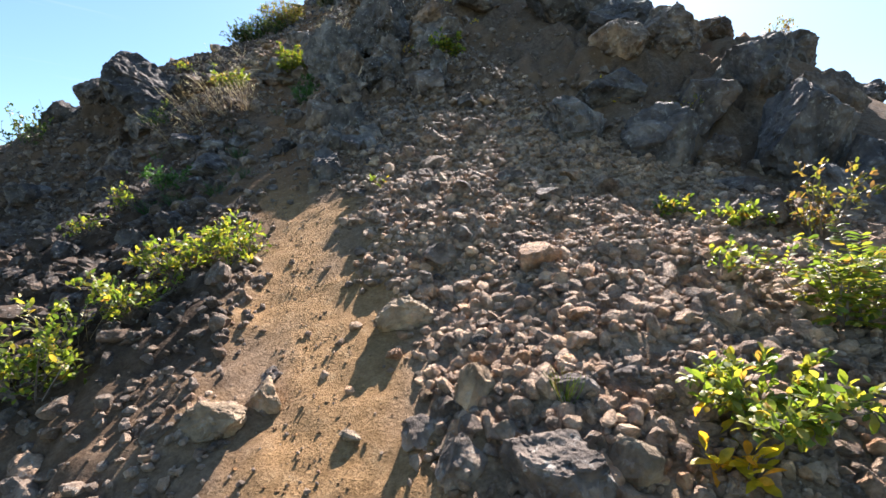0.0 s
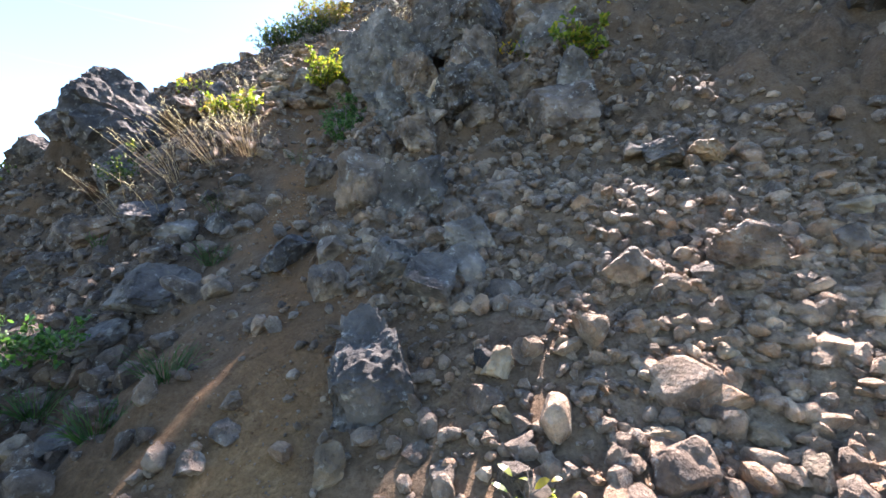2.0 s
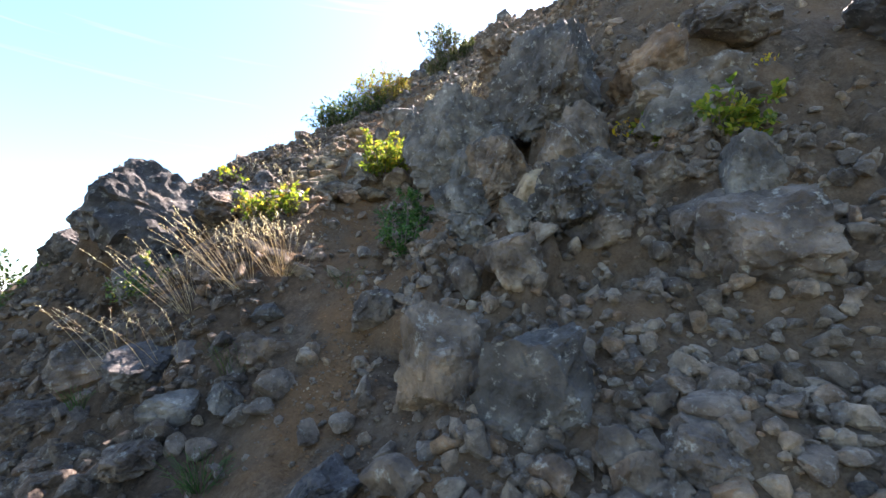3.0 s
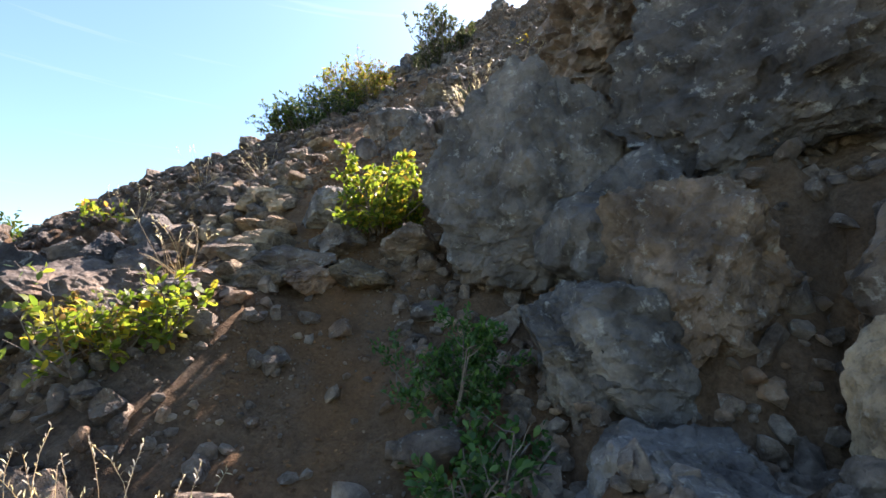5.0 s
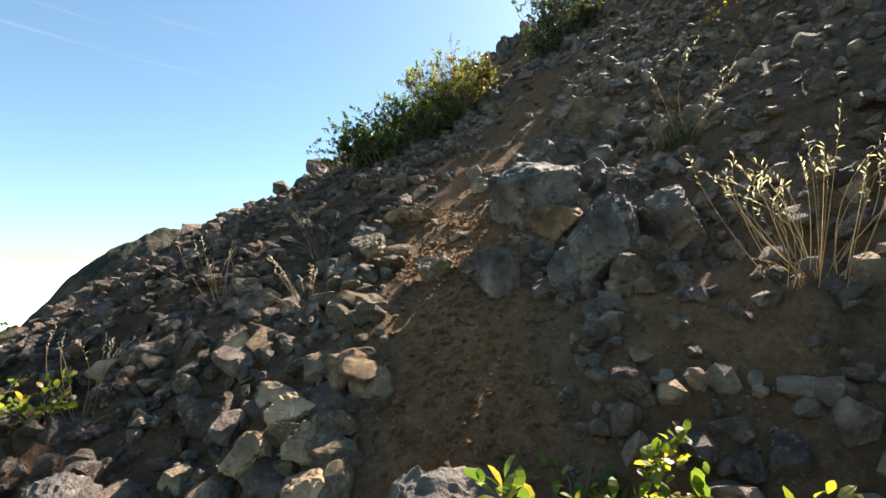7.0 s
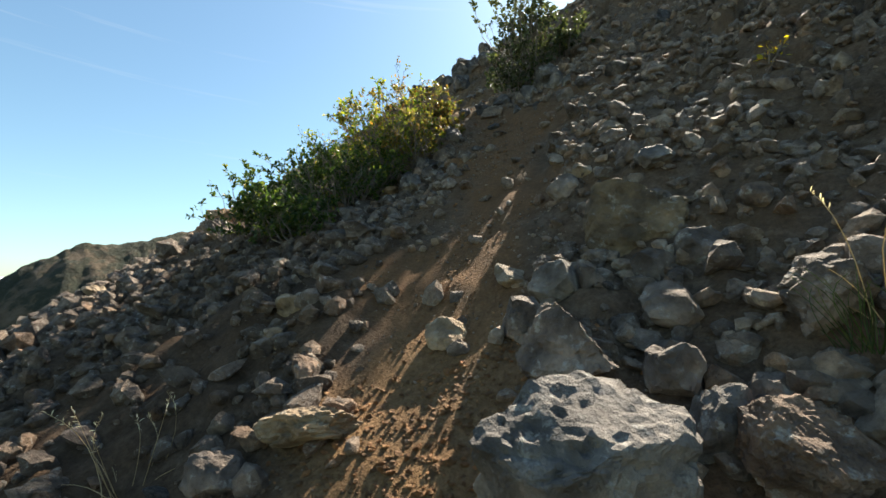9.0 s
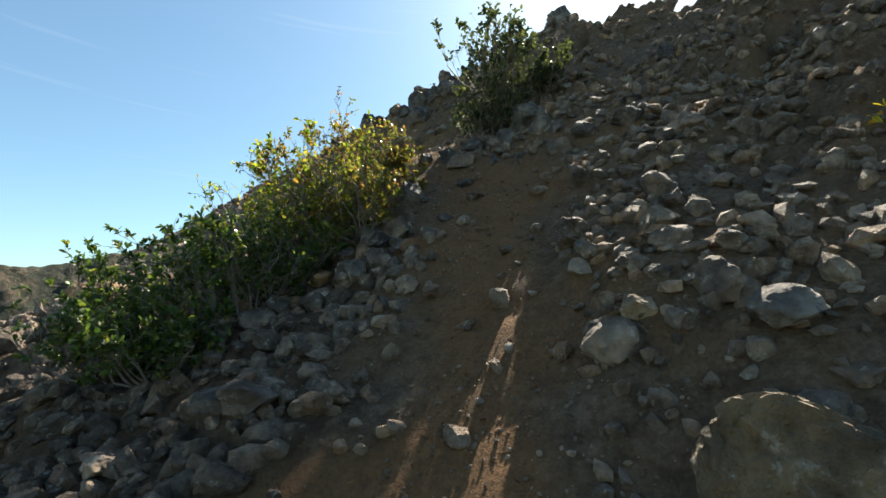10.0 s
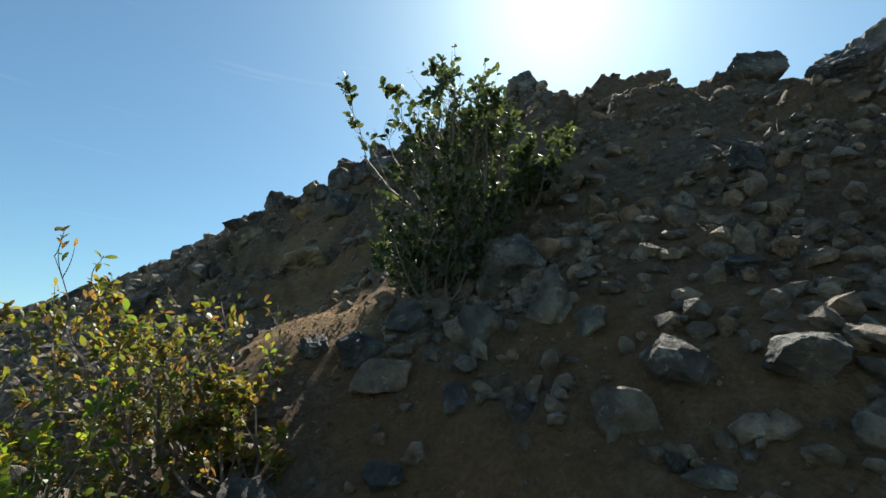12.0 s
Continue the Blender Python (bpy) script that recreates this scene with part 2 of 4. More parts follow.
def vnoise(p):
    """Smooth noise from -1 to 1 at the rows of p."""
    i = np.floor(p).astype(np.int64)
    f = p - i
    f = f * f * (3 - 2 * f)
    out = np.zeros(len(p))
    for a in (0, 1):
        for b in (0, 1):
            for c in (0, 1):
                w = np.abs(1 - a - f[:, 0]) * np.abs(1 - b - f[:, 1]) * np.abs(1 - c - f[:, 2])
                out += w * lattice(i[:, 0] + a, i[:, 1] + b, i[:, 2] + c)
    return out


def fbm(p, octaves=4, gain=0.5):
    out, amp = np.zeros(len(p)), 1.0
    for o in range(octaves):
        out += amp * vnoise(p * 2.03 ** o + 17.3 * o)
        amp *= gain
    return out


# the mountain's nose: a smooth surface in (x, y), then single swells and hollows (x, y, spread, height)
SLOPE = [5.353, 7.604, 1.057, -0.958, -0.509, -0.0, 2.305, 0.337, -0.085, -0.405, -0.045, -1.367, -1.871, -1.022, 0.626, -0.475, -0.201, 0.387, -0.53, 0.56, -0.089]
SWELLS = [(-5.2, 6.9, 1.2, -0.65), (-1.2, 7.6, 0.9, -0.07), (0.2, 8.3, 1.2, 0.25), (-0.5, 10.0, 1.6, 0.45), (2.6, 7.0, 1.4, 0.25), (4.2, 7.6, 1.2, 0.35), (-0.3, 13.5, 1.8, 0.3), (-2, 17.5, 2.0, 0.7), (-3.4, 9.4, 0.8, 0.22), (-2.7, 8.5, 0.6, -0.39), (-4.2, 17, 1.2, 0.04), (-1.5, 4.8, 0.6, 0.07), (-3.9, 14, 0.8, -0.07), (2.9, 4.4, 1.0, -0.39), (-4.0, 7.8, 0.8, 0.55), (-4.3, 15.6, 0.7, -0.35), (1.3, 12.4, 1.5, 1.6), (-8.0, 17.0, 2.0, -0.8), (-6.3, 10, 1.6, 0.55), (2.4, 11.2, 1.2, 0.45), (-4.3, 14.4, 0.4, 0.2), (-3.8, 16.4, 0.8, -0.2), (-3.4, 17.5, 0.7, -0.35)]
TRAIL = [(0.1, -3.0), (-0.2, 0.5), (-0.42, 1.7), (-0.62, 2.4), (-0.92, 3.2), (-1.15, 3.9), (-1.8, 5.4), (-2.3, 6.8), (-2.95, 8.3), (-3.3, 9.4), (-3.6, 10.3), (-3.62, 11.8), (-3.55, 12.6), (-3.5, 13.1), (-3.8, 13.8), (-4.25, 14.6), (-5.0, 17.5), (-5.2, 22.0)]
TX, TY = np.array([p[0] for p in TRAIL]), np.array([p[1] for p in TRAIL])


def smooth(e0, e1, v):
    t = np.clip((v - e0) / (e1 - e0), 0, 1)
    return t * t * (3 - 2 * t)


def trail_offset(x, y):
    return np.abs(x - np.interp(y, TY, TX)) * (0.9 - 0.28 * smooth(10.9, 11.6, y) * (1 - smooth(13.0, 13.7, y)))


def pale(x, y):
    """How far the scree is paled there, from 0 to 1: dusty tan ground, brightened to add to the sunlight."""
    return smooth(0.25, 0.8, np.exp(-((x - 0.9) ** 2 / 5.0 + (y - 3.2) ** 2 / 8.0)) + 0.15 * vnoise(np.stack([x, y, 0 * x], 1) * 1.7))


def dark_flank(x, y):
    """How far the loose rock is darkened there, from 0 to 1: the flank below the trail, dark rock and its shade in one.
    """
    below = smooth(0.3, 0.9, np.interp(y, TY, TX) - x + 0.25 * vnoise(np.stack([x, y, 0 * x], 1) * 1.3))
    return below * (1 - 0.35 * smooth(4.6, 5.6, y)) * smooth(2.0, 2.8, y) * (1 - smooth(12.8, 13.8, y)) * (1 - 0.35 * smooth(7.0, 8.0, y) * (1 - smooth(8.6, 9.4, y)))


def mountain(x, y):
    """The slope without its fine relief."""
    xc, yc = np.clip(x, -17, 10), np.clip(y, -6, 27)
    u, v = (xc + 3) / 10, (yc - 10) / 10
    h, k = np.zeros_like(u), 0
    for i in range(6):
        for j in range(6 - i):
            h += SLOPE[k] * u ** i * v ** j
            k += 1
    for bx, by, s, a in SWELLS:
        h += a * np.exp(-((x - bx) ** 2 + (y - by) ** 2) / (2 * s * s))
    away = np.hypot(x - xc, y - yc)
    return np.maximum(h - 0.55 * away, -420.0)


def crag(x, y):
    """How far the slope is bare broken rock there, from 0 to 1."""
    c = np.zeros_like(x)
    for bx, by, s in ((-1.3, 7.4, 0.9), (-0.6, 9.0, 1.5), (0.3, 7.6, 1.0), (2.8, 6.6, 1.5), (4.4, 7.4, 1.2), (-5.8, 9.0, 0.9), (0.2, 13.0, 2.0), (-2.0, 17.5, 1.8), (-5.0, 17.5, 1.6)):
        c = np.maximum(c, np.exp(-((x - bx) ** 2 + (y - by) ** 2) / (2 * s * s)))
    return smooth(0.25, 0.75, c)


def blocks(x, y, size, seed):
    """Broken rock in cells: (lift and tilt of each block, nearness to a crack from 0 to 1, dome of each cell)."""
    x, y = x / size, y / size
    i, j = np.floor(x).astype(np.int64), np.floor(y).astype(np.int64)
    d1, d2, lift = np.full(len(x), 9.0), np.full(len(x), 9.0), np.zeros(len(x))
    for a in (-1, 0, 1):
        for b in (-1, 0, 1):
            ci, cj = i + a, j + b
            dx = x - (ci + 0.5 + 0.42 * lattice(ci, cj, cj * 0 + seed))
            dy = y - (cj + 0.5 + 0.42 * lattice(ci, cj, cj * 0 + seed + 1))
            d = np.hypot(dx, dy)
            up = lattice(ci, cj, cj * 0 + seed + 2) + 0.7 * (dx * lattice(ci, cj, cj * 0 + seed + 3) + dy * lattice(ci, cj, cj * 0 + seed + 4))
            first = d < d1
            d2 = np.where(first, d1, np.minimum(d2, d))
            lift = np.where(first, up, lift)
            d1 = np.where(first, d, d1)
    return lift, 1 - smooth(0.0, 0.28, d2 - d1), np.sqrt(np.clip(1 - (d1 / 0.62) ** 2, 0, 1))


def ground(x, y):
    x, y = np.asarray(x, float), np.asarray(y, float)
    h = mountain(x, y)
    d = trail_offset(x, y)
    far_up = smooth(4.0, 5.2, y)
    on = 1 - smooth(0.2 - 0.08 * far_up, 0.6 - 0.2 * far_up, d + 0.12 * vnoise(np.stack([x * 3, y * 3, 0 * x], 1)))
    outside = np.hypot(np.maximum(np.abs(x + 1.75) - 5.75, 0), np.maximum(np.abs(y - 8.9) - 8.6, 0))
    near = (1 - smooth(25, 60, np.hypot(x + 2, y - 8))) * (1 - 0.85 * smooth(0.2, 2.5, outside))
    p = np.stack([x, y, h * 0.6], 1)
    rel = 0.10 * fbm(p * 1.1, 3) + 0.035 * fbm(p * 4.0, 3) + 0.012 * fbm(p * 13.0, 2)
    c = crag(x, y)
    rough = np.abs(fbm(p * 1.3 + 5, 4, 0.55))
    wx, wy = x + 0.12 * vnoise(p * 3.1), y + 0.12 * vnoise(p * 3.1 + 9)
    big, crack, _ = blocks(wx, wy, 0.62, 11)
    mid, crack2, _ = blocks(wx, wy, 0.24, 23)
    rel += c * (0.16 - 0.35 * rough + 0.15 * big - 0.12 * crack + 0.06 * mid - 0.04 * crack2)
    lift, _, dome = blocks(x + 0.03 * vnoise(p * 9), y + 0.03 * vnoise(p * 9 + 4), 0.17, 41)
    patch = smooth(-0.5, 0.3, fbm(p * 0.8 + 3, 3))
    rel += (1 - c) * patch * np.clip(0.35 + lift, 0, 1) * dome * 0.05
    h = h + near * rel * (1 - 0.72 * on) - 0.04 * on + near * on * 0.012 * fbm(p * 11.0 + 2, 2)
    far = smooth(60, 300, np.hypot(x, y))
    return h + far * 25 * fbm(np.stack([x, y, 0 * x], 1) / 160.0, 3)


def mesh_from(name, verts, faces, mat, smooth_shade=False):
    """A mesh from arrays: verts (n, 3), faces (m, 3 or 4)."""
    me = bpy.data.meshes.new(name)
    n, m, k = len(verts), len(faces), faces.shape[1]
    me.vertices.add(n)
    me.loops.add(m * k)
    me.polygons.add(m)
    me.vertices.foreach_set("co", np.ascontiguousarray(verts, np.float32).ravel())
    me.loops.foreach_set("vertex_index", np.ascontiguousarray(faces, np.int32).ravel())
    me.polygons.foreach_set("loop_start", np.arange(0, m * k, k, dtype=np.int32))
    me.polygons.foreach_set("use_smooth", np.full(m, smooth_shade, bool))
    me.update(calc_edges=True)
    me.materials.append(mat)
    return me


def axis(lo, hi, step, reach, grow=1.17):
    mid = list(np.arange(lo, hi + step / 2, step))
    a, d, s = [], mid[0], step
    while d > -reach:
        s *= grow
        d -= s
        a.append(d)
    b, d, s = [], mid[-1], step
    while d < reach:
        s *= grow
        d += s
        b.append(d)
    return np.array(a[::-1] + mid + b)


gx, gy = axis(-7.5, 4.0, 0.045, 4000, 1.2), axis(0.3, 17.5, 0.045, 4000, 1.2)
X, Y = np.meshgrid(gx, gy)
XF, YF = X.ravel(), Y.ravel()
ZF = ground(XF, YF)
ids = np.arange(len(XF)).reshape(X.shape)
quads = np.stack([ids[:-1, :-1], ids[:-1, 1:], ids[1:, 1:], ids[1:, :-1]], -1).reshape(-1, 4)
slope_mesh = mesh_from("ground", np.stack([XF, YF, ZF], 1), quads, GROUND, True)
flat = np.stack([XF, YF, 0 * XF], 1)
edge = trail_offset(XF, YF) + 0.2 * fbm(flat * 2.5, 4)
soil = (1 - smooth(0.18 - 0.1 * smooth(4, 5, YF), 0.52 - 0.16 * smooth(4, 5, YF), edge + 0.22 * smooth(4, 5, YF) * (1 - smooth(8.6, 9.4, YF)) * (0.5 + fbm(flat * 4.0 + 7, 3)))) * (1 - 0.8 * smooth(16.0, 17.2, YF))
for cx_, cy_, s_ in ((-3.6, 9.0, 0.6), (-2.9, 9.6, 0.5), (-4.3, 9.2, 0.7), (-2.4, 7.6, 0.6), (-4.35, 14.5, 0.5), (-1.7, 5.0, 0.6), (-3.0, 13.4, 0.45), (-4.4, 15.6, 0.4)):
    soil = np.maximum(soil, np.exp(-((XF - cx_) ** 2 + (YF - cy_) ** 2) / (2 * s_ * s_)) * (0.6 + 0.4 * vnoise(flat * 3)))
# reddish soil higher up, darkened as shade and eased on the sunlit patches
rust = smooth(3.7, 5.2, YF) * (1 - 0.4 * smooth(9.0, 9.8, YF) * (1 - smooth(10.9, 11.6, YF)) - 0.6 * smooth(14.0, 14.5, YF))
scrub = smooth(14, 40, np.hypot(XF + 2, YF - 8))
for key, val in (("soil", soil), ("rust", rust), ("scrub", scrub), ("pale", pale(XF, YF)), ("dark_flank", dark_flank(XF, YF))):
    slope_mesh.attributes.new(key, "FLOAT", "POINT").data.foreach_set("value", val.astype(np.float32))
tagged(new("ground", slope_mesh), "steep volcanic slope of loose gravel with a trodden ochre dirt trail", "ground", kind="structure")

# ---- distance: a scrubby hill spur and a bank of cloud on the horizon ----
az, up = np.meshgrid(np.radians(np.linspace(24, 66, 300)), np.linspace(0, 1, 70))
crest = np.interp(np.degrees(az), [24, 30, 34, 38, 42, 46, 51, 54, 57, 66], [12.8, 12.4, 10.2, 8.0, 6.6, 5.4, 4.0, 1.8, -1.0, -13.0])
dist = 95.0 - 40 * (1 - up)
hx, hy = -3.5 - np.sin(az) * dist, 11 + np.cos(az) * dist
hp = np.stack([hx.ravel(), hy.ravel(), 0 * hx.ravel()], 1)
hz = (7.5 + np.tan(np.radians(crest)) * 95.0) * 1.0 - (1 - up) ** 1.2 * 45 + (1.1 * fbm(hp / 9.0, 4) + 0.5 * np.abs(fbm(hp / 2.2, 3))).reshape(hx.shape)
hid = np.arange(hx.size).reshape(hx.shape)
hq = np.stack([hid[:-1, :-1], hid[1:, :-1], hid[1:, 1:], hid[:-1, 1:]], -1).reshape(-1, 4)
back = np.stack([hx[-1] - np.sin(az[-1]) * 60, hy[-1] + np.cos(az[-1]) * 60, hz[-1] - 45], 1)
hv = np.vstack([np.stack([hx.ravel(), hy.ravel(), hz.ravel()], 1), back])
bi = np.arange(hx.size, hx.size + hx.shape[1])
hq = np.vstack([hq, np.stack([hid[-1, :-1], bi[:-1], bi[1:], hid[-1, 1:]], -1)])
tagged(new("backdrop_hill", mesh_from("backdrop_hill", hv, hq, HILL, True)), "distant brown hill spur with low dark scrub", "hill", kind="structure")

az, up = np.meshgrid(np.radians(np.linspace(20, 110, 120)), np.linspace(0, 1, 24))
dist = 2900.0 + 260 * np.sin(up * math.pi)
cx3, cy3 = -np.sin(az) * dist, np.cos(az) * dist
cp = np.stack([cx3.ravel(), cy3.ravel(), (up * 900).ravel()], 1)
cz = -330 + up * 420 + (24 * fbm(cp / 240.0, 4)).reshape(up.shape) * up
cid = np.arange(up.size).reshape(up.shape)
cq = np.stack([cid[:-1, :-1], cid[:-1, 1:], cid[1:, 1:], cid[1:, :-1]], -1).reshape(-1, 4)
tagged(new("backdrop_cloud", mesh_from("backdrop_cloud", np.stack([cx3.ravel(), cy3.ravel(), cz.ravel()], 1), cq, CLOUD, True)), "low white bank of cloud on the horizon", "cloud", kind="structure")


# ---- stones and rocks ----
def icosphere(level):
    bm = bmesh.new()
    bmesh.ops.create_icosphere(bm, subdivisions=level, radius=1.0)
    bm.verts.ensure_lookup_table()
    v = np.array([q.co[:] for q in bm.verts])
    f = np.array([[q.index for q in g.verts] for g in bm.faces])
    bm.free()
    return v, f


def block_ball():
    """A ball of 26 points from a cube, for stones with fewer and larger facets."""
    bm = bmesh.new()
    bmesh.ops.create_cube(bm, size=2.0)
    bmesh.ops.subdivide_edges(bm, edges=bm.edges[:], cuts=1, use_grid_fill=True)
    bmesh.ops.triangulate(bm, faces=bm.faces[:])
    bm.verts.ensure_lookup_table()
    bm.verts.index_update()
    v = np.array([q.co[:] for q in bm.verts])
    f = np.array([[q.index for q in g.verts] for g in bm.faces])
    bm.free()
    return v / np.linalg.norm(v, axis=1)[:, None], f


ICO = {n: icosphere(n) for n in (1, 2, 3, 4, 5, 6)}
ICO[1.5] = block_ball()


def cells3(p, seed):
    """Broken cells in space: (a value for each cell, nearness to a crack from 0 to 1)."""
    i = np.floor(p).astype(np.int64)
    d1, d2, val = np.full(len(p), 9.0), np.full(len(p), 9.0), np.zeros(len(p))
    for a in (-1, 0, 1):
        for b in (-1, 0, 1):
            for c in (-1, 0, 1):
                ci, cj, ck = i[:, 0] + a, i[:, 1] + b, i[:, 2] + c
                jit = np.stack([lattice(ci + 7 * k + seed, cj - 3 * k, ck + k) for k in (1, 2, 3)], 1)
                d = np.linalg.norm(p - (np.stack([ci, cj, ck], 1) + 0.5 + 0.42 * jit), axis=1)
                first = d < d1
                d2 = np.where(first, d1, np.minimum(d2, d))
                val = np.where(first, jit[:, 0], val)
                d1 = np.where(first, d, d1)
    return val, 1 - smooth(0.0, 0.16, d2 - d1)


def stone_shape(level, seed, cuts=9, rough=0.12, stretch=(1, 1, 0.8), bite=(0.38, 0.8), detail=4):
    """A broken stone about 2 across: a ball cut by planes, then weathered."""
    g = np.random.default_rng(seed)
    v = ICO[level][0].copy()
    for _ in range(cuts):
        n = g.normal(size=3)
        n /= np.linalg.norm(n)
        over = np.maximum(v @ n - g.uniform(*bite), 0)
        v -= np.outer(over, n) * 0.94
    v *= (1 + (rough * 0.6 if level > 4 else rough) * fbm(v * 1.3 + seed * 3.7, detail, 0.55))[:, None]
    if level > 4:
        cell, crack = cells3(v * 1.9 + 0.25 * vnoise(v * 3.0 + seed)[:, None], seed)
        cell2, crack2 = cells3(v * 4.6 + 0.2 * vnoise(v * 6.0 + seed)[:, None], seed + 5)
        v *= (1 + 0.05 * cell - 0.05 * crack + 0.022 * cell2 - 0.022 * crack2)[:, None]
        v *= (1.02 - 0.08 * np.abs(fbm(v * 2.1 + seed, 4, 0.65)) + 0.02 * fbm(v * 14.0 + seed, 3, 0.6))[:, None]
    if level > 5:
        v *= (1.02 - 0.10 * np.abs(fbm(v * 4.3 + seed, 4, 0.62)) + 0.012 * fbm(v * 30.0 + seed, 2))[:, None]
    return v * np.array(stretch), ICO[level][1]


def spin(g, n):
    """n random turns, mostly about the upright axis."""
    a, b, c = g.uniform(0, 2 * np.pi, n), g.normal(0, 0.45, n), g.normal(0, 0.45, n)
    ca, sa_, cb, sb, cc, sc = np.cos(a), np.sin(a), np.cos(b), np.sin(b), np.cos(c), np.sin(c)
    rz = np.zeros((n, 3, 3)); rz[:, 0, 0] = ca; rz[:, 0, 1] = -sa_; rz[:, 1, 0] = sa_; rz[:, 1, 1] = ca; rz[:, 2, 2] = 1
    ry = np.zeros((n, 3, 3)); ry[:, 0, 0] = cb; ry[:, 0, 2] = sb; ry[:, 2, 0] = -sb; ry[:, 2, 2] = cb; ry[:, 1, 1] = 1
    rx = np.zeros((n, 3, 3)); rx[:, 1, 1] = cc; rx[:, 1, 2] = -sc; rx[:, 2, 1] = sc; rx[:, 2, 2] = cc; rx[:, 0, 0] = 1
    return rz @ ry @ rx


def scatter(n, seed, lo, hi, power, level, kinds, bare, below=False, thin=0.0, near_foot=False, above=False, flank=False, strip=False, outer=False):
    """n stones on the slope as arrays. bare: how few lie on the trodden trail (1: none)."""
    g = np.random.default_rng(seed)
    xs, ys = np.empty(0), np.empty(0)
    while len(xs) < n:
        x, y = g.uniform(-8.5, 4.6, n), g.uniform(0.3, 18.5, n)
        if outer:
            x, y = g.uniform(-12.0, -6.3, n), g.uniform(8.5, 21.0, n)
        d = trail_offset(x, y)
        d = np.where((x < np.interp(y, TY, TX)) & (d > 0.8), 0.8 + (d - 0.8) * 0.6, d)
        keep = 0.06 + 0.94 * np.exp(-(np.maximum(d - 2.0, 0) / 1.7) ** 2)
        keep *= 0.35 + 0.65 * smooth(-0.35, 0.3, fbm(np.stack([x, y, 0 * x + seed], 1) * 0.9, 3))
        keep *= 1 - bare * (1 - 0.14 * smooth(10.3, 11.5, y) - 0.42 * smooth(4.0, 4.8, y) * (1 - smooth(8.6, 9.3, y))) * (1 - smooth(0.25 - 0.12 * smooth(4, 5, y), 0.55 - 0.15 * smooth(4, 5, y), d + 0.12 * vnoise(np.stack([x, y, 0 * x], 1) * 3)))
        keep *= np.where((y > 13.5) & (d > 3), 0.5, 1.0) * (1 - 0.75 * np.exp(-((x + 3.0) ** 2 + (y - 13.5) ** 2) / 0.5))
        rag = 0.7 * vnoise(np.stack([x, y, 0 * x], 1) * 0.8)
        keep *= smooth(-8.5, -6.9, x + rag) * (1 - smooth(3.3, 4.6, x + rag)) * smooth(0.2, 0.9, y + 0.4 * rag)
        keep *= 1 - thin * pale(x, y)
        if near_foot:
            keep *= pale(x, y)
        if above:
            keep *= (x > np.interp(y, TY, TX) + 0.35) & (x < np.interp(y, TY, TX) + 3.2) & (y > 5.0) & (y < 14.5)
        if strip:
            keep *= (trail_offset(x, y) < 0.75) * (0.4 + 0.6 * smooth(3.9, 4.6, y)) * smooth(-0.5, 0.4, fbm(np.stack([x, y, 0 * x], 1) * 2.2, 3))
        if outer:
            u, v = x + 0.9 * fbm(np.stack([x, y, 0 * x], 1) * 0.6, 3), y + 0.9 * fbm(np.stack([x, y, 0 * x + 9], 1) * 0.6, 3)
            keep = smooth(-11.8, -9.0, u) * (1 - smooth(-7.4, -6.2, u)) * smooth(8.6, 11.0, v) * (1 - smooth(18.0, 20.8, v))
        if flank:
            keep = smooth(0.35, 0.9, np.interp(y, TY, TX) - x) * smooth(-8.0, -6.5, x) * smooth(2.2, 3.2, y) * (1 - smooth(7.8, 9.0, y)) * (0.45 + 0.55 * smooth(-0.4, 0.2, fbm(np.stack([x, y, 0 * x + seed], 1) * 0.9, 3)))
        if below:
            keep *= (x < np.interp(y, TY, TX) - 0.3) & (y > 8.6) & (y < 13.0)
        ok = g.uniform(size=n) < keep
        xs, ys = np.append(xs, x[ok]), np.append(ys, y[ok])
    x, y = xs[:n], ys[:n]
    r = lo * (hi / lo) ** (g.uniform(size=n) ** power)
    z = ground(x, y) + r * (0.2 if strip else 0.22)
    rot = spin(g, n) * r[:, None, None] * g.uniform(0.75, 1.25, (n, 1, 3))
    pick = g.integers(0, kinds, n)
    verts, faces, base = [], [], 0
    for k in range(kinds):
        v, f = stone_shape(level, seed * 31 + k, 7 if level == 1 else 10, 0.14, (1, 0.85, 0.72))
        sel = np.where(pick == k)[0]
        w = np.einsum("nij,vj->nvi", rot[sel], v) + np.stack([x[sel], y[sel], z[sel]], 1)[:, None]
        verts.append(w.reshape(-1, 3))
        faces.append((f[None] + (np.arange(len(sel)) * len(v))[:, None, None]).reshape(-1, 3) + base)
        base += len(sel) * len(v)
    return np.vstack(verts), np.vstack(faces)


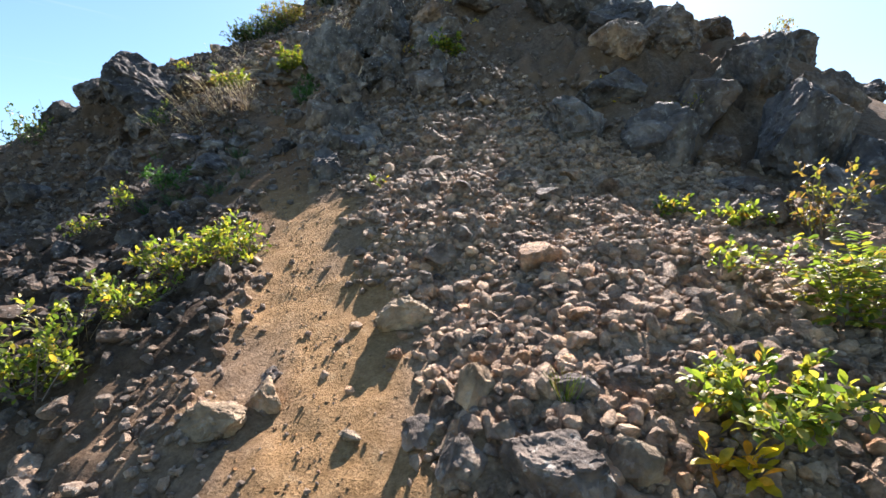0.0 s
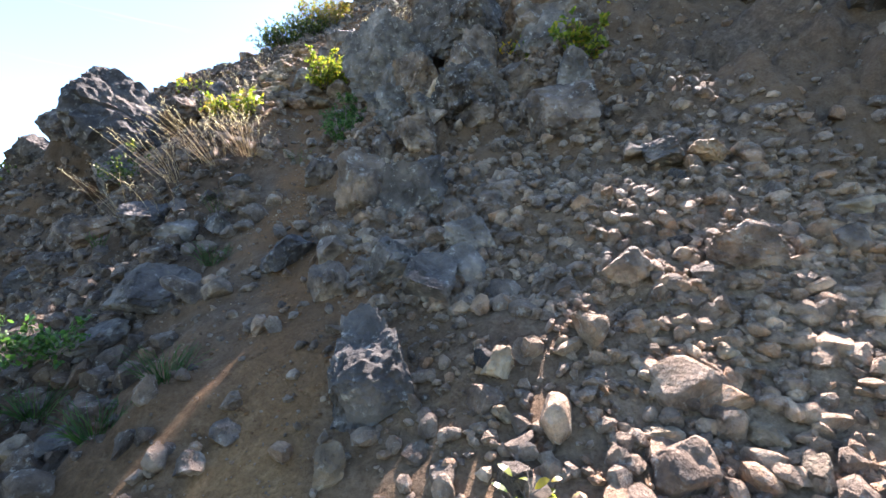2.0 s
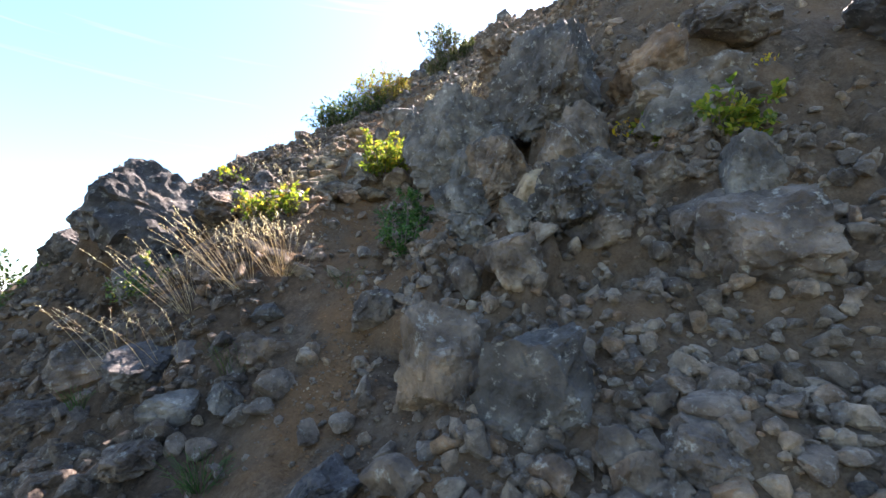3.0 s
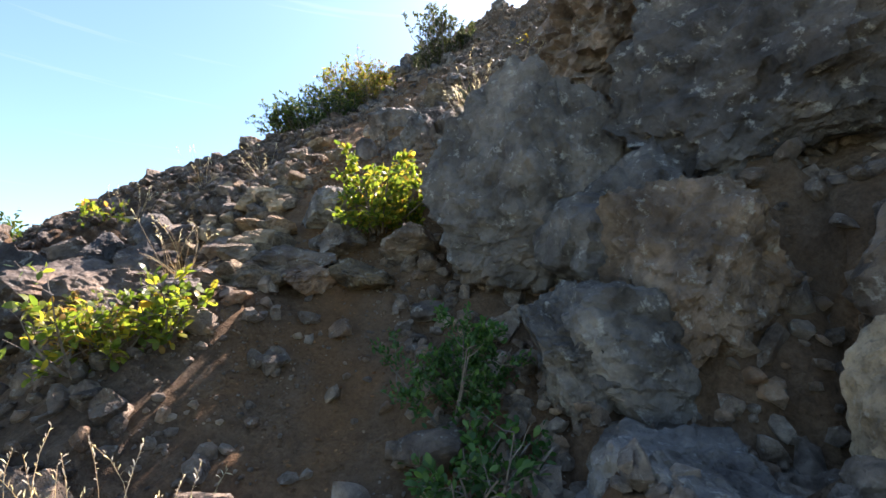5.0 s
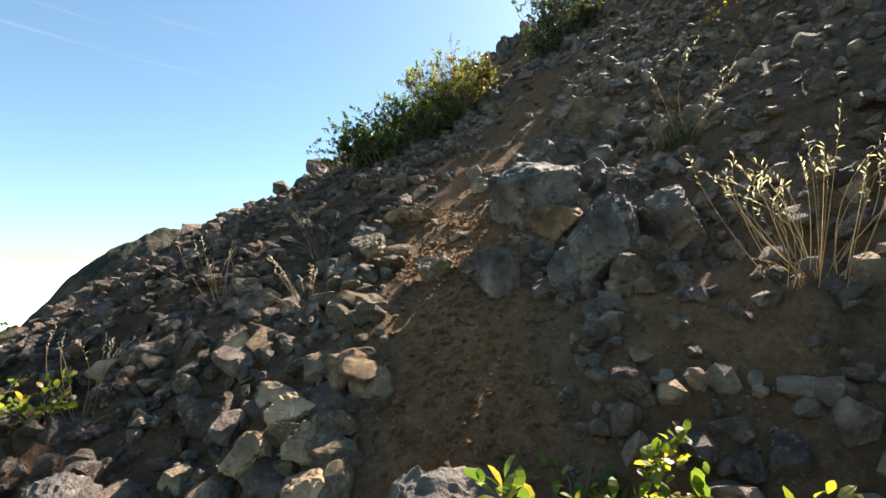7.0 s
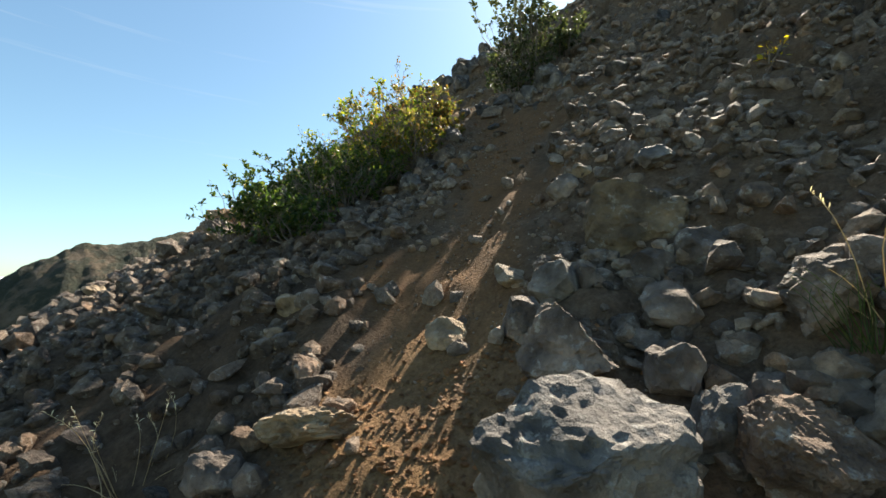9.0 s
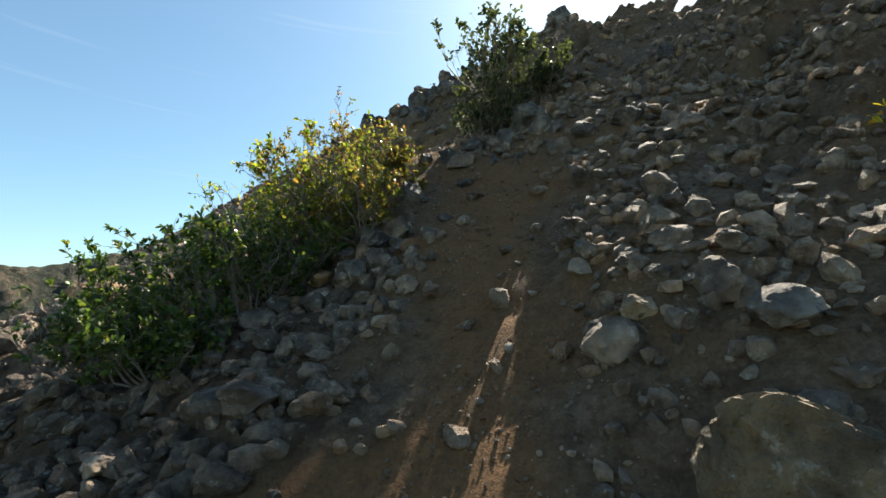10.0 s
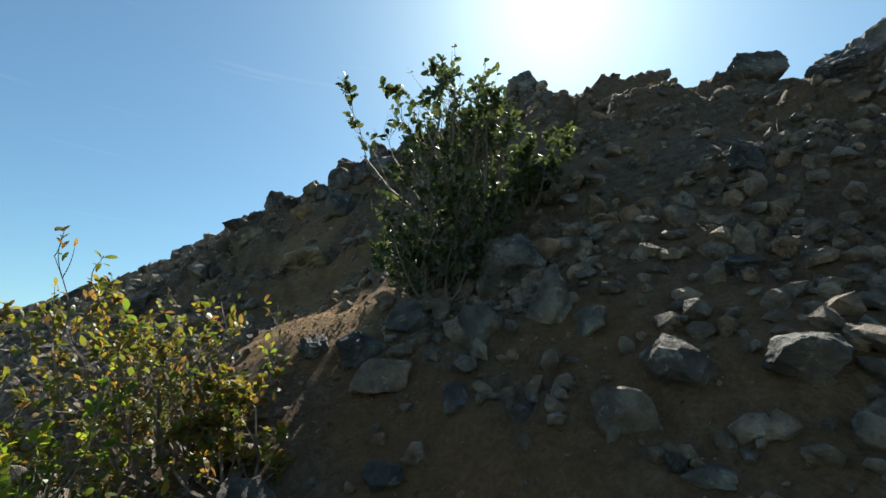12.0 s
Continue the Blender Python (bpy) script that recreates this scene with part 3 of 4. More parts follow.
for nm, lab, args in (("pebbles", "loose grey-brown gravel strewn over the slope", (15000, 3, 0.012, 0.045, 1.3, 1, 16, 0.988)),
                      ("scree", "scree of angular grey and brown lava stones", (5600, 5, 0.034, 0.09, 1.5, 1.5, 18, 0.985, False, 0.45)),
                      ("coarse_scree", "coarse broken lava stones lying on the slope", (560, 9, 0.07, 0.13, 2.0, 3, 14, 1.0, False, 0.75)),
                      ("scree", "dense scree of angular stones below the trail", (2300, 15, 0.037, 0.085, 1.2, 1.5, 16, 0.985, True)),
                      ("scree", "small pale stones of the dusty, sunlit lower scree", (10000, 25, 0.013, 0.04, 1.2, 1, 16, 0.985, False, 0.0, True)),
                      ("scree", "pale angular stones of the dusty, sunlit lower scree", (3000, 27, 0.03, 0.07, 1.4, 2, 16, 0.985, False, 0.0, True)),
                      ("rubble", "rubble of small broken stones above the trail", (7000, 35, 0.025, 0.075, 1.3, 1, 18, 0.985, False, 0.0, False, True)),
                      ("scree", "dark broken lava stones on the flank below the trail", (2900, 45, 0.028, 0.12, 1.8, 1.5, 18, 0.985, False, 0.0, False, False, True)),
                      ("grit", "fine grit and small chips strewn along the trail", (11000, 55, 0.004, 0.013, 1.4, 1, 12, 0.3, False, 0.0, False, False, False, True)),
                      ("rubble", "sunlit rubble on the outer edge of the slope", (3200, 65, 0.05, 0.17, 1.5, 1, 14, 0.0, False, 0.0, False, False, False, False, True))):
    sv, sf = scatter(*args)
    me = mesh_from(nm, sv, sf, STONES)
    for key, of in (("pale", pale), ("dark_flank", dark_flank)):
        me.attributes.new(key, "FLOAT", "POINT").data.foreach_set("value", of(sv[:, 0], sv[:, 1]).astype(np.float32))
    tagged(new(nm, me), lab, "scree", kind="stuff")

for lo_y, hi_y, n, seed, mat, lab in ((0.6, 4.3, 1000, 61, CLOD, "ochre soil crumbs on the trodden trail"), (4.6, 16.3, 4400, 62, CLOD_RED, "reddish soil crumbs and grit on the trail"), (9.3, 11.0, 3000, 63, CLOD_RED, "loose orange soil clods on the trail")):
    g = np.random.default_rng(seed)
    y = g.uniform(lo_y, hi_y, n)
    x = np.interp(y, TY, TX) + g.normal(0, 0.23, n)
    r = 0.004 * ((0.016 if seed < 63 else 0.021) / 0.004) ** (g.uniform(size=n) ** (2.2 if seed < 63 else 1.1))
    at = np.stack([x, y, ground(x, y) + 0.05 * r], 1)
    rot = spin(g, n) * r[:, None, None] * g.uniform(0.75, 1.25, (n, 1, 3))
    v, f = stone_shape(1, seed, 6, 0.14, (1, 0.9, 0.4))
    w = (np.einsum("nij,vj->nvi", rot, v) + at[:, None]).reshape(-1, 3)
    tagged(new("soil_crumbs", mesh_from("soil_crumbs", w, (f[None] + (np.arange(n) * len(v))[:, None, None]).reshape(-1, 3), mat)), lab, "soil", kind="stuff")

STONE_MESHES = [mesh_from("stone", *stone_shape(3, 400 + k, 11, 0.13, (1, 0.85, 0.72)), (ROCK, ROCK, ROCK_TAN, ROCK_DARK)[k % 4]) for k in range(16)]
g = np.random.default_rng(21)
count = 0
while count < 110:
    y = g.uniform(0.9, 14.0)
    side = g.choice((-1, 1))
    x = np.interp(y, TY, TX) + side * (0.42 + abs(g.normal(0, 0.75)))
    r = 0.035 * (0.08 / 0.035) ** (g.uniform() ** 1.7)
    z = float(ground([x], [y])[0])
    ob = new("stone", STONE_MESHES[count % 16])
    ob.matrix_world = pose(x, y, z + 0.25 * r, g.normal(0, 20), g.normal(0, 20), g.uniform(0, 360)) @ Matrix.Diagonal((r * g.uniform(0.8, 1.3), r * g.uniform(0.8, 1.2), r * g.uniform(0.75, 1.15), 1))
    tagged(ob, ("loose grey lava stone beside the trail", "loose grey lava stone beside the trail", "loose ochre stone beside the trail", "loose dark lava stone beside the trail")[count % 16 % 4], "stone", "loose stones beside the trail")
    count += 1


def rock(name, x, y, width, tall, mat, label, seed, level=3, sink=0.3, turn=0.0, deep=1.0, cuts=10, rough=0.2, bite=(0.5, 0.85), tilt=0.0, full=False):
    """One rock or boulder bedded in the slope; width in metres, tall: its height by its width. full: cut back to just that size."""
    v, f = stone_shape(level, seed, cuts, rough, (1, deep, tall), bite, 7 if level > 3 else 5)
    if full:
        lo, hi = v.min(0), v.max(0)
        v = (v - (lo + hi) / 2) / (hi - lo) * 2 * np.array((1, deep, tall))
    ob = new(name, mesh_from(name, v * width / 2, f, mat, False))
    z = float(ground([x], [y])[0])
    ob.matrix_world = pose(x, y, z + width * tall * (0.5 - sink), tilt * math.sin(seed * 2.3), tilt * math.sin(seed * 3.7), turn)
    return tagged(ob, label, "boulder" if name == "boulder" else "rock")


# ---- outcrops and boulders: (x, y, width, height by width, depth by width, turn) ----
CRAGS = [(-1.95, 8.74, 1.4, 1.18, 0.9, 20), (-1.1, 8.5, 1.5, 1.0, 0.9, 0), (-1.5, 8.05, 1.05, 0.85, 0.9, 45), (-1.1, 9.7, 1.9, 0.72, 0.9, 110), (-1.88, 8.05, 0.75, 0.95, 0.8, 70), (-1.7, 7.65, 0.95, 0.95, 0.8, 130), (-0.95, 7.2, 1.0, 0.85, 0.9, 10),
         (-0.15, 7.8, 1.2, 0.6, 0.9, 60), (0.65, 15.5, 2.1, 1.1, 0.9, 40), (-1.0, 17.3, 0.9, 0.8, 0.9, 0),
         (-0.1, 17.0, 0.8, 0.8, 0.9, 50), (-2.2, 18.0, 0.8, 0.8, 0.9, 85)]
for k, (x, y, w, tall, deep, turn) in enumerate(CRAGS):
    rock("boulder", x, y, w, tall, ROCK_BLUE, "massive weathered grey lava outcrop bedded in the slope", 50 + k, 6 if k < 7 else 5, 0.4, turn, deep, 14, 0.24, (0.38, 0.78))
DARK = [(-4.6, 8.72, 0.95, 0.6, 0.9, 20), (-5.35, 8.9, 1.0, 0.6, 0.9, 80), (-4.1, 8.45, 0.6, 0.6, 0.9, 0), (-5.65, 8.85, 1.8, 0.85, 0.8, 10), (-6.65, 9.0, 1.0, 0.8, 0.9, 50), (-5.15, 8.2, 0.8, 0.8, 0.9, 110), (-7.6, 9.4, 0.9, 0.7, 0.9, 0),
        (3.0, 7.6, 2.1, 0.8, 0.8, 30), (4.2, 7.75, 1.2, 0.6, 0.8, 75), (5.2, 7.4, 1.6, 0.75, 0.9, 120), (6.2, 7.0, 0.9, 0.6, 0.9, 15),
        (7.2, 6.7, 1.3, 0.6, 0.9, 0), (2.3, 8.7, 1.9, 0.8, 0.9, 60)]
for k, (x, y, w, tall, deep, turn) in enumerate(DARK):
    rock("boulder", x, y, w, tall, ROCK_DARK, "dark craggy lava boulder on the ridge", 80 + k, 5, 0.6 if x > 2.5 else 0.4, turn, deep, 11, 0.2, (0.5, 0.85))
# ---- single rocks: (x, y, width, height by width, turn, kind) ----
FIRST = [
    (0.36, 1.49, 0.38, 0.75, 140, "g"), (0.61, 1.53, 0.2, 0.9, 145, "t"), (0.13, 1.9, 0.21, 0.9, 90, "t"), (0.05, 1.62, 0.19, 0.9, 50, "g"), (0.24, 1.69, 0.13, 0.7, 5, "t"),
    (-0.1, 1.82, 0.15, 0.7, 65, "g"), (0.75, 1.9, 0.15, 0.6, 70, "g"), (0.5, 1.77, 0.16, 0.7, 5, "g"), (-0.21, 2.56, 0.34, 0.65, 5, "t"), (-0.95, 1.99, 0.27, 0.75, 175, "t"),
    (-0.8, 2.12, 0.19, 0.9, 115, "t"), (-0.82, 2.26, 0.12, 0.8, 40, "g"), (-0.01, 3.05, 0.26, 0.6, 75, "g"), (0.14, 3.17, 0.19, 0.7, 175, "g"), (-0.12, 2.83, 0.15, 0.8, 160, "g"),
    (0.45, 2.58, 0.15, 0.5, 150, "g"), (0.16, 3.72, 0.22, 0.6, 70, "g"), (0.82, 3.69, 0.26, 0.5, 85, "g")]
FIRST_2 = [
    (-2.51, 4.34, 0.31, 0.7, 120, "d"), (-0.37, 1.87, 0.09, 0.6, 10, "t"), (-0.18, 4.38, 0.22, 0.75, 100, "g"), (-0.11, 5.1, 0.26, 0.65, 45, "g"), (0.34, 5.07, 0.32, 0.75, 155, "g"),
    (-0.69, 4.69, 0.13, 1, 10, "t"), (-1.23, 4.45, 0.14, 1.2, 120, "t"), (-0.67, 4.53, 0.08, 0.8, 155, "t"), (-0.18, 4.49, 0.13, 0.5, 40, "t"), (-0.1, 3.87, 0.17, 0.9, 160, "g"),
    (0.56, 3.91, 0.27, 0.6, 155, "g"), (-0.72, 4.12, 0.15, 0.6, 0, "g"), (0.62, 3.61, 0.1, 0.8, 125, "t"), (-0.01, 4.14, 0.14, 0.8, 0, "t"), (0.55, 5.95, 0.3, 0.6, 90, "t"),
    (0.29, 5.95, 0.31, 0.6, 75, "b"), (0.99, 5.38, 0.24, 0.4, 35, "t"), (0.76, 5.09, 0.19, 0.6, 55, "g")]
FIRST_3 = [
    (0.09, 4.45, 0.11, 0.8, 145, "t"), (0.14, 4.33, 0.1, 0.8, 55, "t"), (0.1, 4.7, 0.1, 0.6, 25, "t")]
CLUSTER = [
    (-1.2, 4.74, 0.46, 1.05, 125, "b"), (-0.99, 5.1, 0.3, 1, 80, "b"), (-1.21, 5.26, 0.29, 0.9, 140, "b"), (-0.84, 5.26, 0.23, 1.05, 40, "b"), (-0.79, 5.43, 0.31, 0.75, 55, "b"),
    (-0.72, 5.73, 0.28, 0.7, 140, "g"), (-1.54, 5.32, 0.28, 0.85, 90, "g"), (-1.61, 5.55, 0.22, 0.9, 90, "g"), (-0.66, 5.14, 0.17, 0.8, 40, "g"), (-1.6, 6.16, 0.43, 1.25, 0, "b"),
    (-1.19, 5.98, 0.43, 1.3, 165, "b"), (-0.93, 5.79, 0.17, 0.9, 15, "g"), (-1.15, 5.72, 0.15, 0.8, 150, "g"), (-2.17, 6.86, 0.32, 0.9, 65, "g"), (-1.67, 5.77, 0.23, 0.7, 170, "g"),
    (-2.75, 5.74, 0.55, 0.6, 70, "d"), (-5.17, 7.6, 0.53, 0.8, 165, "d"), (-2.91, 5.44, 0.41, 0.5, 100, "d")]
CLUSTER_2 = [
    (-5.11, 7.1, 0.44, 0.6, 40, "d"), (-1.74, 4.51, 0.15, 0.6, 130, "g"), (-1.67, 4.62, 0.15, 0.4, 120, "g"), (-2.64, 4.74, 0.21, 0.8, 120, "t"), (-2.43, 4.72, 0.18, 0.7, 80, "d"),
    (-2.81, 6.7, 0.33, 0.7, 35, "d"), (-2.83, 6.45, 0.3, 0.6, 115, "b"), (-3.1, 6.37, 0.3, 0.7, 15, "b"), (-3.09, 6.13, 0.4, 0.6, 120, "d"), (-3.41, 6.82, 0.25, 0.6, 110, "d"),
    (-4.77, 6.98, 0.45, 0.7, 65, "d"), (-2.99, 7.06, 0.28, 0.6, 140, "d"), (-4.39, 7.04, 0.49, 0.6, 30, "d"), (-2.71, 4.16, 0.3, 0.6, 70, "d"), (-3.37, 4.24, 0.36, 0.6, 140, "d"),
    (-6.24, 7.19, 0.69, 0.6, 65, "d"), (-3.69, 6.79, 0.57, 0.6, 125, "d"), (-1.97, 5.81, 0.42, 0.6, 110, "d")]
OUTCROP = [
    (-1.19, 7.5, 0.46, 0.9, 165, "t"), (-1.33, 6.65, 0.39, 0.9, 175, "g"), (-0.86, 6.89, 0.37, 0.8, 130, "g"), (-1.6, 6.79, 0.24, 1, 145, "g"), (-0.52, 7.2, 0.4, 0.8, 25, "g"),
    (-0.2, 6.5, 0.55, 1, 160, "g"), (-1.65, 8.56, 0.87, 1, 70, "b"), (-1.79, 8.1, 0.59, 0.9, 95, "b"), (-0.95, 7.81, 0.7, 1, 85, "b"),
    (-0.25, 7.63, 0.56, 1, 170, "b"), (-0.04, 7.05, 0.48, 1, 70, "b"), (-0.87, 7.42, 0.42, 0.8, 0, "g"), (-1.31, 7.15, 0.32, 0.8, 75, "b"),
    (-0.36, 6.8, 0.38, 1, 110, "g"), (-0.28, 8.22, 0.72, 0.9, 165, "g")]
OUTCROP_2 = [
    (0.55, 8.9, 0.8, 0.6, 175, "g"), (1.4, 4.97, 0.8, 0.8, 30, "b"), (2.13, 4.67, 0.78, 1.2, 145, "d"), (3.01, 5.51, 0.92, 1, 25, "d"),
    (3.75, 5.73, 1.03, 0.9, 70, "d"), (3.47, 4.71, 1.07, 1.2, 10, "d"), (2.47, 3.99, 0.41, 0.4, 150, "g"), (4.35, 5.37, 0.77, 1, 145, "d"), (3.2, 6.6, 1.1, 0.7, 25, "g"),
    (2.39, 6.5, 1.0, 0.6, 90, "g"), (3.78, 4.17, 0.55, 1, 85, "d"), (2.29, 3.37, 0.48, 0.6, 95, "d"), (3.03, 3.69, 0.66, 0.8, 15, "d"),
    (1.94, 5.46, 0.79, 0.7, 155, "d"), (2.74, 4.71, 0.51, 0.7, 50, "d")]
SHELF = [(-3.3, 8.8, 0.44, 0.4, 20, "g"), (-2.94, 8.8, 0.42, 0.42, 150, "r"), (-2.66, 8.88, 0.42, 0.5, 60, "g"), (-3.1, 8.96, 0.36, 0.6, 95, "g")]
BEND = [
    (-3.27, 9.14, 0.5, 0.8, 15, "b"), (-3.59, 8.89, 0.32, 0.7, 10, "t"), (-3.95, 9.49, 0.18, 0.7, 0, "t"), (-3.84, 9.59, 0.16, 0.7, 35, "t"), (-4.3, 9.68, 0.22, 0.7, 60, "g"),
    (-4.1, 10.4, 0.28, 0.6, 165, "t"), (-4, 10.76, 0.31, 0.4, 160, "t"), (-3.72, 9.09, 0.27, 0.5, 85, "t"), (-3.79, 8.87, 0.26, 0.6, 80, "g"), (-4.06, 9.1, 0.19, 0.8, 120, "t"),
    (-3.92, 9.11, 0.12, 0.9, 150, "t"), (-2.87, 10.02, 0.35, 1.1, 60, "b"), (-2.63, 10.07, 0.32, 1.1, 140, "b"), (-3.03, 9.93, 0.16, 1.2, 70, "b"), (-3.19, 10.88, 0.46, 0.6, 105, "g"),
    (-2.75, 10.47, 0.28, 0.9, 130, "g"), (-3.28, 9.95, 0.24, 0.9, 90, "g"), (-4.39, 9.07, 0.41, 0.9, 120, "d")]
BEND_2 = [
    (-4.72, 9.05, 0.34, 1, 125, "d"), (-5.09, 9.12, 0.3, 0.8, 0, "d"), (-4.26, 8.85, 0.3, 0.8, 5, "d"), (-3.92, 9.91, 0.15, 0.7, 25, "t"), (-3.62, 9.49, 0.13, 0.8, 35, "t"),
    (-4.16, 9.28, 0.12, 0.8, 35, "t"), (-5.44, 10, 0.22, 0.6, 5, "t"), (-5.01, 9.9, 0.17, 0.6, 35, "g"), (-4.3, 10.08, 0.2, 0.6, 105, "g"), (-4.13, 9.44, 0.15, 0.6, 155, "g"),
    (-6.35, 13.4, 0.4, 0.6, 60, "g"), (-3.19, 8.72, 0.35, 0.6, 65, "g"), (-2.73, 8.92, 0.16, 0.6, 75, "g"), (-3.59, 8.48, 0.18, 0.5, 120, "g"), (-2.52, 8.56, 0.18, 0.6, 140, "g"),
    (-3.58, 8.31, 0.19, 0.6, 165, "d"), (-3.78, 8.32, 0.12, 0.9, 65, "d"), (-2.95, 8.82, 0.11, 0.5, 125, "g")]
UPPER = [
    (-2.71, 10.28, 0.3, 0.7, 60, "g"), (-2.86, 10.57, 0.17, 1.2, 145, "b"), (-2.92, 10.74, 0.2, 1, 40, "g"), (-2.88, 11.41, 0.43, 0.85, 155, "r"), (-2.86, 11.01, 0.25, 0.6, 90, "g"),
    (-2.7, 11.22, 0.18, 0.9, 130, "g"), (-3.33, 11.05, 0.21, 0.9, 95, "g"), (-3.2, 11.18, 0.22, 0.9, 55, "b"), (-2.52, 10.76, 0.27, 0.9, 85, "b"), (-2.71, 10.64, 0.13, 1, 5, "g"),
    (-4.21, 10.63, 0.19, 0.8, 5, "g"), (-3.9, 10.22, 0.08, 0.9, 95, "t"), (-3.59, 10.1, 0.21, 0.6, 85, "t"), (-3.44, 10.07, 0.08, 1, 145, "g"), (-4.16, 10.25, 0.18, 0.6, 0, "g"),
    (-4.39, 10.27, 0.13, 0.7, 100, "g"), (-4.64, 10.2, 0.27, 0.5, 85, "g"), (-4.13, 10.99, 0.13, 0.9, 105, "g")]
UPPER_2 = [
    (-4.4, 11.21, 0.13, 0.8, 130, "t"), (-4.31, 11.95, 0.26, 0.5, 90, "g"), (-6.59, 13.8, 0.43, 0.8, 100, "t"), (-3.63, 11.16, 0.2, 0.6, 85, "t"), (-7.11, 12.77, 0.22, 0.6, 110, "t"),
    (-2.85, 11.21, 0.16, 0.9, 40, "g"), (-3.4, 11.39, 0.21, 0.5, 95, "t"), (-2.82, 11.85, 0.19, 0.9, 120, "g"), (-2.72, 11.69, 0.23, 0.5, 30, "b"), (-4.43, 11.41, 0.19, 0.6, 175, "t"),
    (-2.46, 11.31, 0.14, 0.9, 130, "g"), (-4.27, 11.45, 0.17, 0.6, 170, "g"), (-3.15, 12.46, 0.27, 0.5, 50, "g"), (-2.84, 12.28, 0.22, 0.5, 75, "t"), (-4.47, 11.98, 0.18, 0.8, 45, "b"),
    (-4.75, 11.83, 0.17, 0.5, 5, "g"), (-3.15, 11.87, 0.18, 0.9, 0, "g"), (-3.05, 11.89, 0.13, 0.7, 40, "t")]
TOP = [
    (-4.62, 13.38, 0.28, 0.6, 155, "d"), (-4.68, 13.21, 0.24, 0.6, 25, "d"), (-4.16, 13.12, 0.21, 0.6, 120, "d"), (-4.43, 13.34, 0.15, 0.6, 40, "d"), (-4.3, 13.29, 0.2, 0.5, 10, "d"),
    (-4.2, 12.98, 0.19, 0.5, 30, "d"), (-4.5, 13.03, 0.19, 0.5, 120, "t"), (-3.79, 13.23, 0.14, 0.4, 90, "d"), (-4.08, 13.64, 0.25, 0.9, 95, "d"), (-3.61, 13.39, 0.16, 0.4, 80, "d"),
    (-4.38, 13.17, 0.1, 0.7, 45, "d"), (-4.38, 13.01, 0.1, 0.9, 85, "d"), (-2.9, 12.68, 0.08, 0.8, 165, "g"), (-3.15, 12.29, 0.07, 0.8, 35, "b"), (-3.03, 12.34, 0.07, 0.6, 130, "g"),
    (-2.73, 11.96, 0.16, 0.4, 45, "b"), (-2.84, 12.13, 0.16, 0.6, 30, "g"), (-3.05, 12.05, 0.1, 0.6, 55, "g")]
TOP_2 = [
    (-3.12, 12.22, 0.09, 0.9, 15, "g"), (-4.67, 12.84, 0.19, 0.6, 165, "g"), (-4.67, 12.69, 0.25, 0.5, 65, "g"), (-4.37, 12.32, 0.12, 0.9, 30, "g"), (-4.91, 12.73, 0.18, 0.6, 0, "g"),
    (-0.67, 15.82, 0.57, 0.9, 10, "d"), (-3.38, 14.01, 0.16, 1.3, 35, "b"), (-3.02, 13.79, 0.15, 0.7, 75, "b"), (-3.09, 13.97, 0.25, 1, 105, "b"), (-3.2, 14.35, 0.34, 1, 175, "b"),
    (-3.68, 14.3, 0.22, 1, 160, "d"), (-3.86, 14.16, 0.22, 0.8, 40, "d"), (-4.08, 14.26, 0.18, 0.7, 110, "d"), (-3.28, 13.62, 0.11, 0.7, 165, "d"), (-2.94, 13.3, 0.12, 0.5, 15, "d"),
    (-3.7, 13.67, 0.14, 0.6, 150, "d"), (-2.46, 13.77, 0.17, 0.5, 70, "d"), (-4.61, 16.06, 0.46, 0.5, 140, "t")]
TOP_3 = [
    (-1.98, 14.3, 0.27, 1, 55, "d"), (-4.72, 18.11, 0.58, 0.6, 110, "d"), (-5.48, 17.95, 0.38, 0.7, 90, "d"), (-6.21, 18.39, 0.51, 0.4, 15, "d"), (-0.95, 14.69, 0.48, 0.8, 135, "d"),
    (-2.87, 13.51, 0.21, 0.7, 145, "d"), (-2.62, 13.36, 0.23, 0.6, 85, "d"), (-3.49, 13.81, 0.17, 0.6, 65, "d")]
KINDS = {"g": (ROCK, "angular grey lava rock half sunk in gravel"), "t": (ROCK_TAN, "tan weathered rock lying on the gravel"),
         "r": (ROCK_RUST, "brown rust-stained rock bedded in the soil"), "d": (ROCK_DARK, "dark craggy lava rock bedded in the slope"), "b": (ROCK_BLUE, "blue-grey lava boulder with pale lichen spots")}
rock("boulder", -3.2, 10.42, 0.47, 0.95, ROCK_BLUE, "pale grey pitted lava boulder beside the trail", 617, 5, 0.3, 10, 0.85, 12, 0.12, (0.38, 0.76), 0.0, True)
rock("boulder", -3.06, 10.3, 0.26, 0.9, ROCK_RUST, "rust-stained rock wedged against a pale boulder", 655, 5, 0.3, 40, 0.9, 12, 0.14, (0.38, 0.76), 8.0, True)
for k, (x, y, w, tall, turn, kind) in enumerate(FIRST + FIRST_2 + FIRST_3 + CLUSTER + CLUSTER_2 + OUTCROP + OUTCROP_2 + BEND + BEND_2 + SHELF + UPPER + UPPER_2 + TOP + TOP_2 + TOP_3):
    rock("boulder" if w > 0.3 else "rock", x, y, w, tall, KINDS[kind][0], KINDS[kind][1], 900 + k, 5 if w > 0.26 else 4, 0.42 if kind == "d" or w > 0.45 else 0.3, turn, 0.7 + 0.03 * (k % 7), 9 + k % 5, 0.16 + 0.02 * (k % 4), (0.44, 0.84), 14, True)


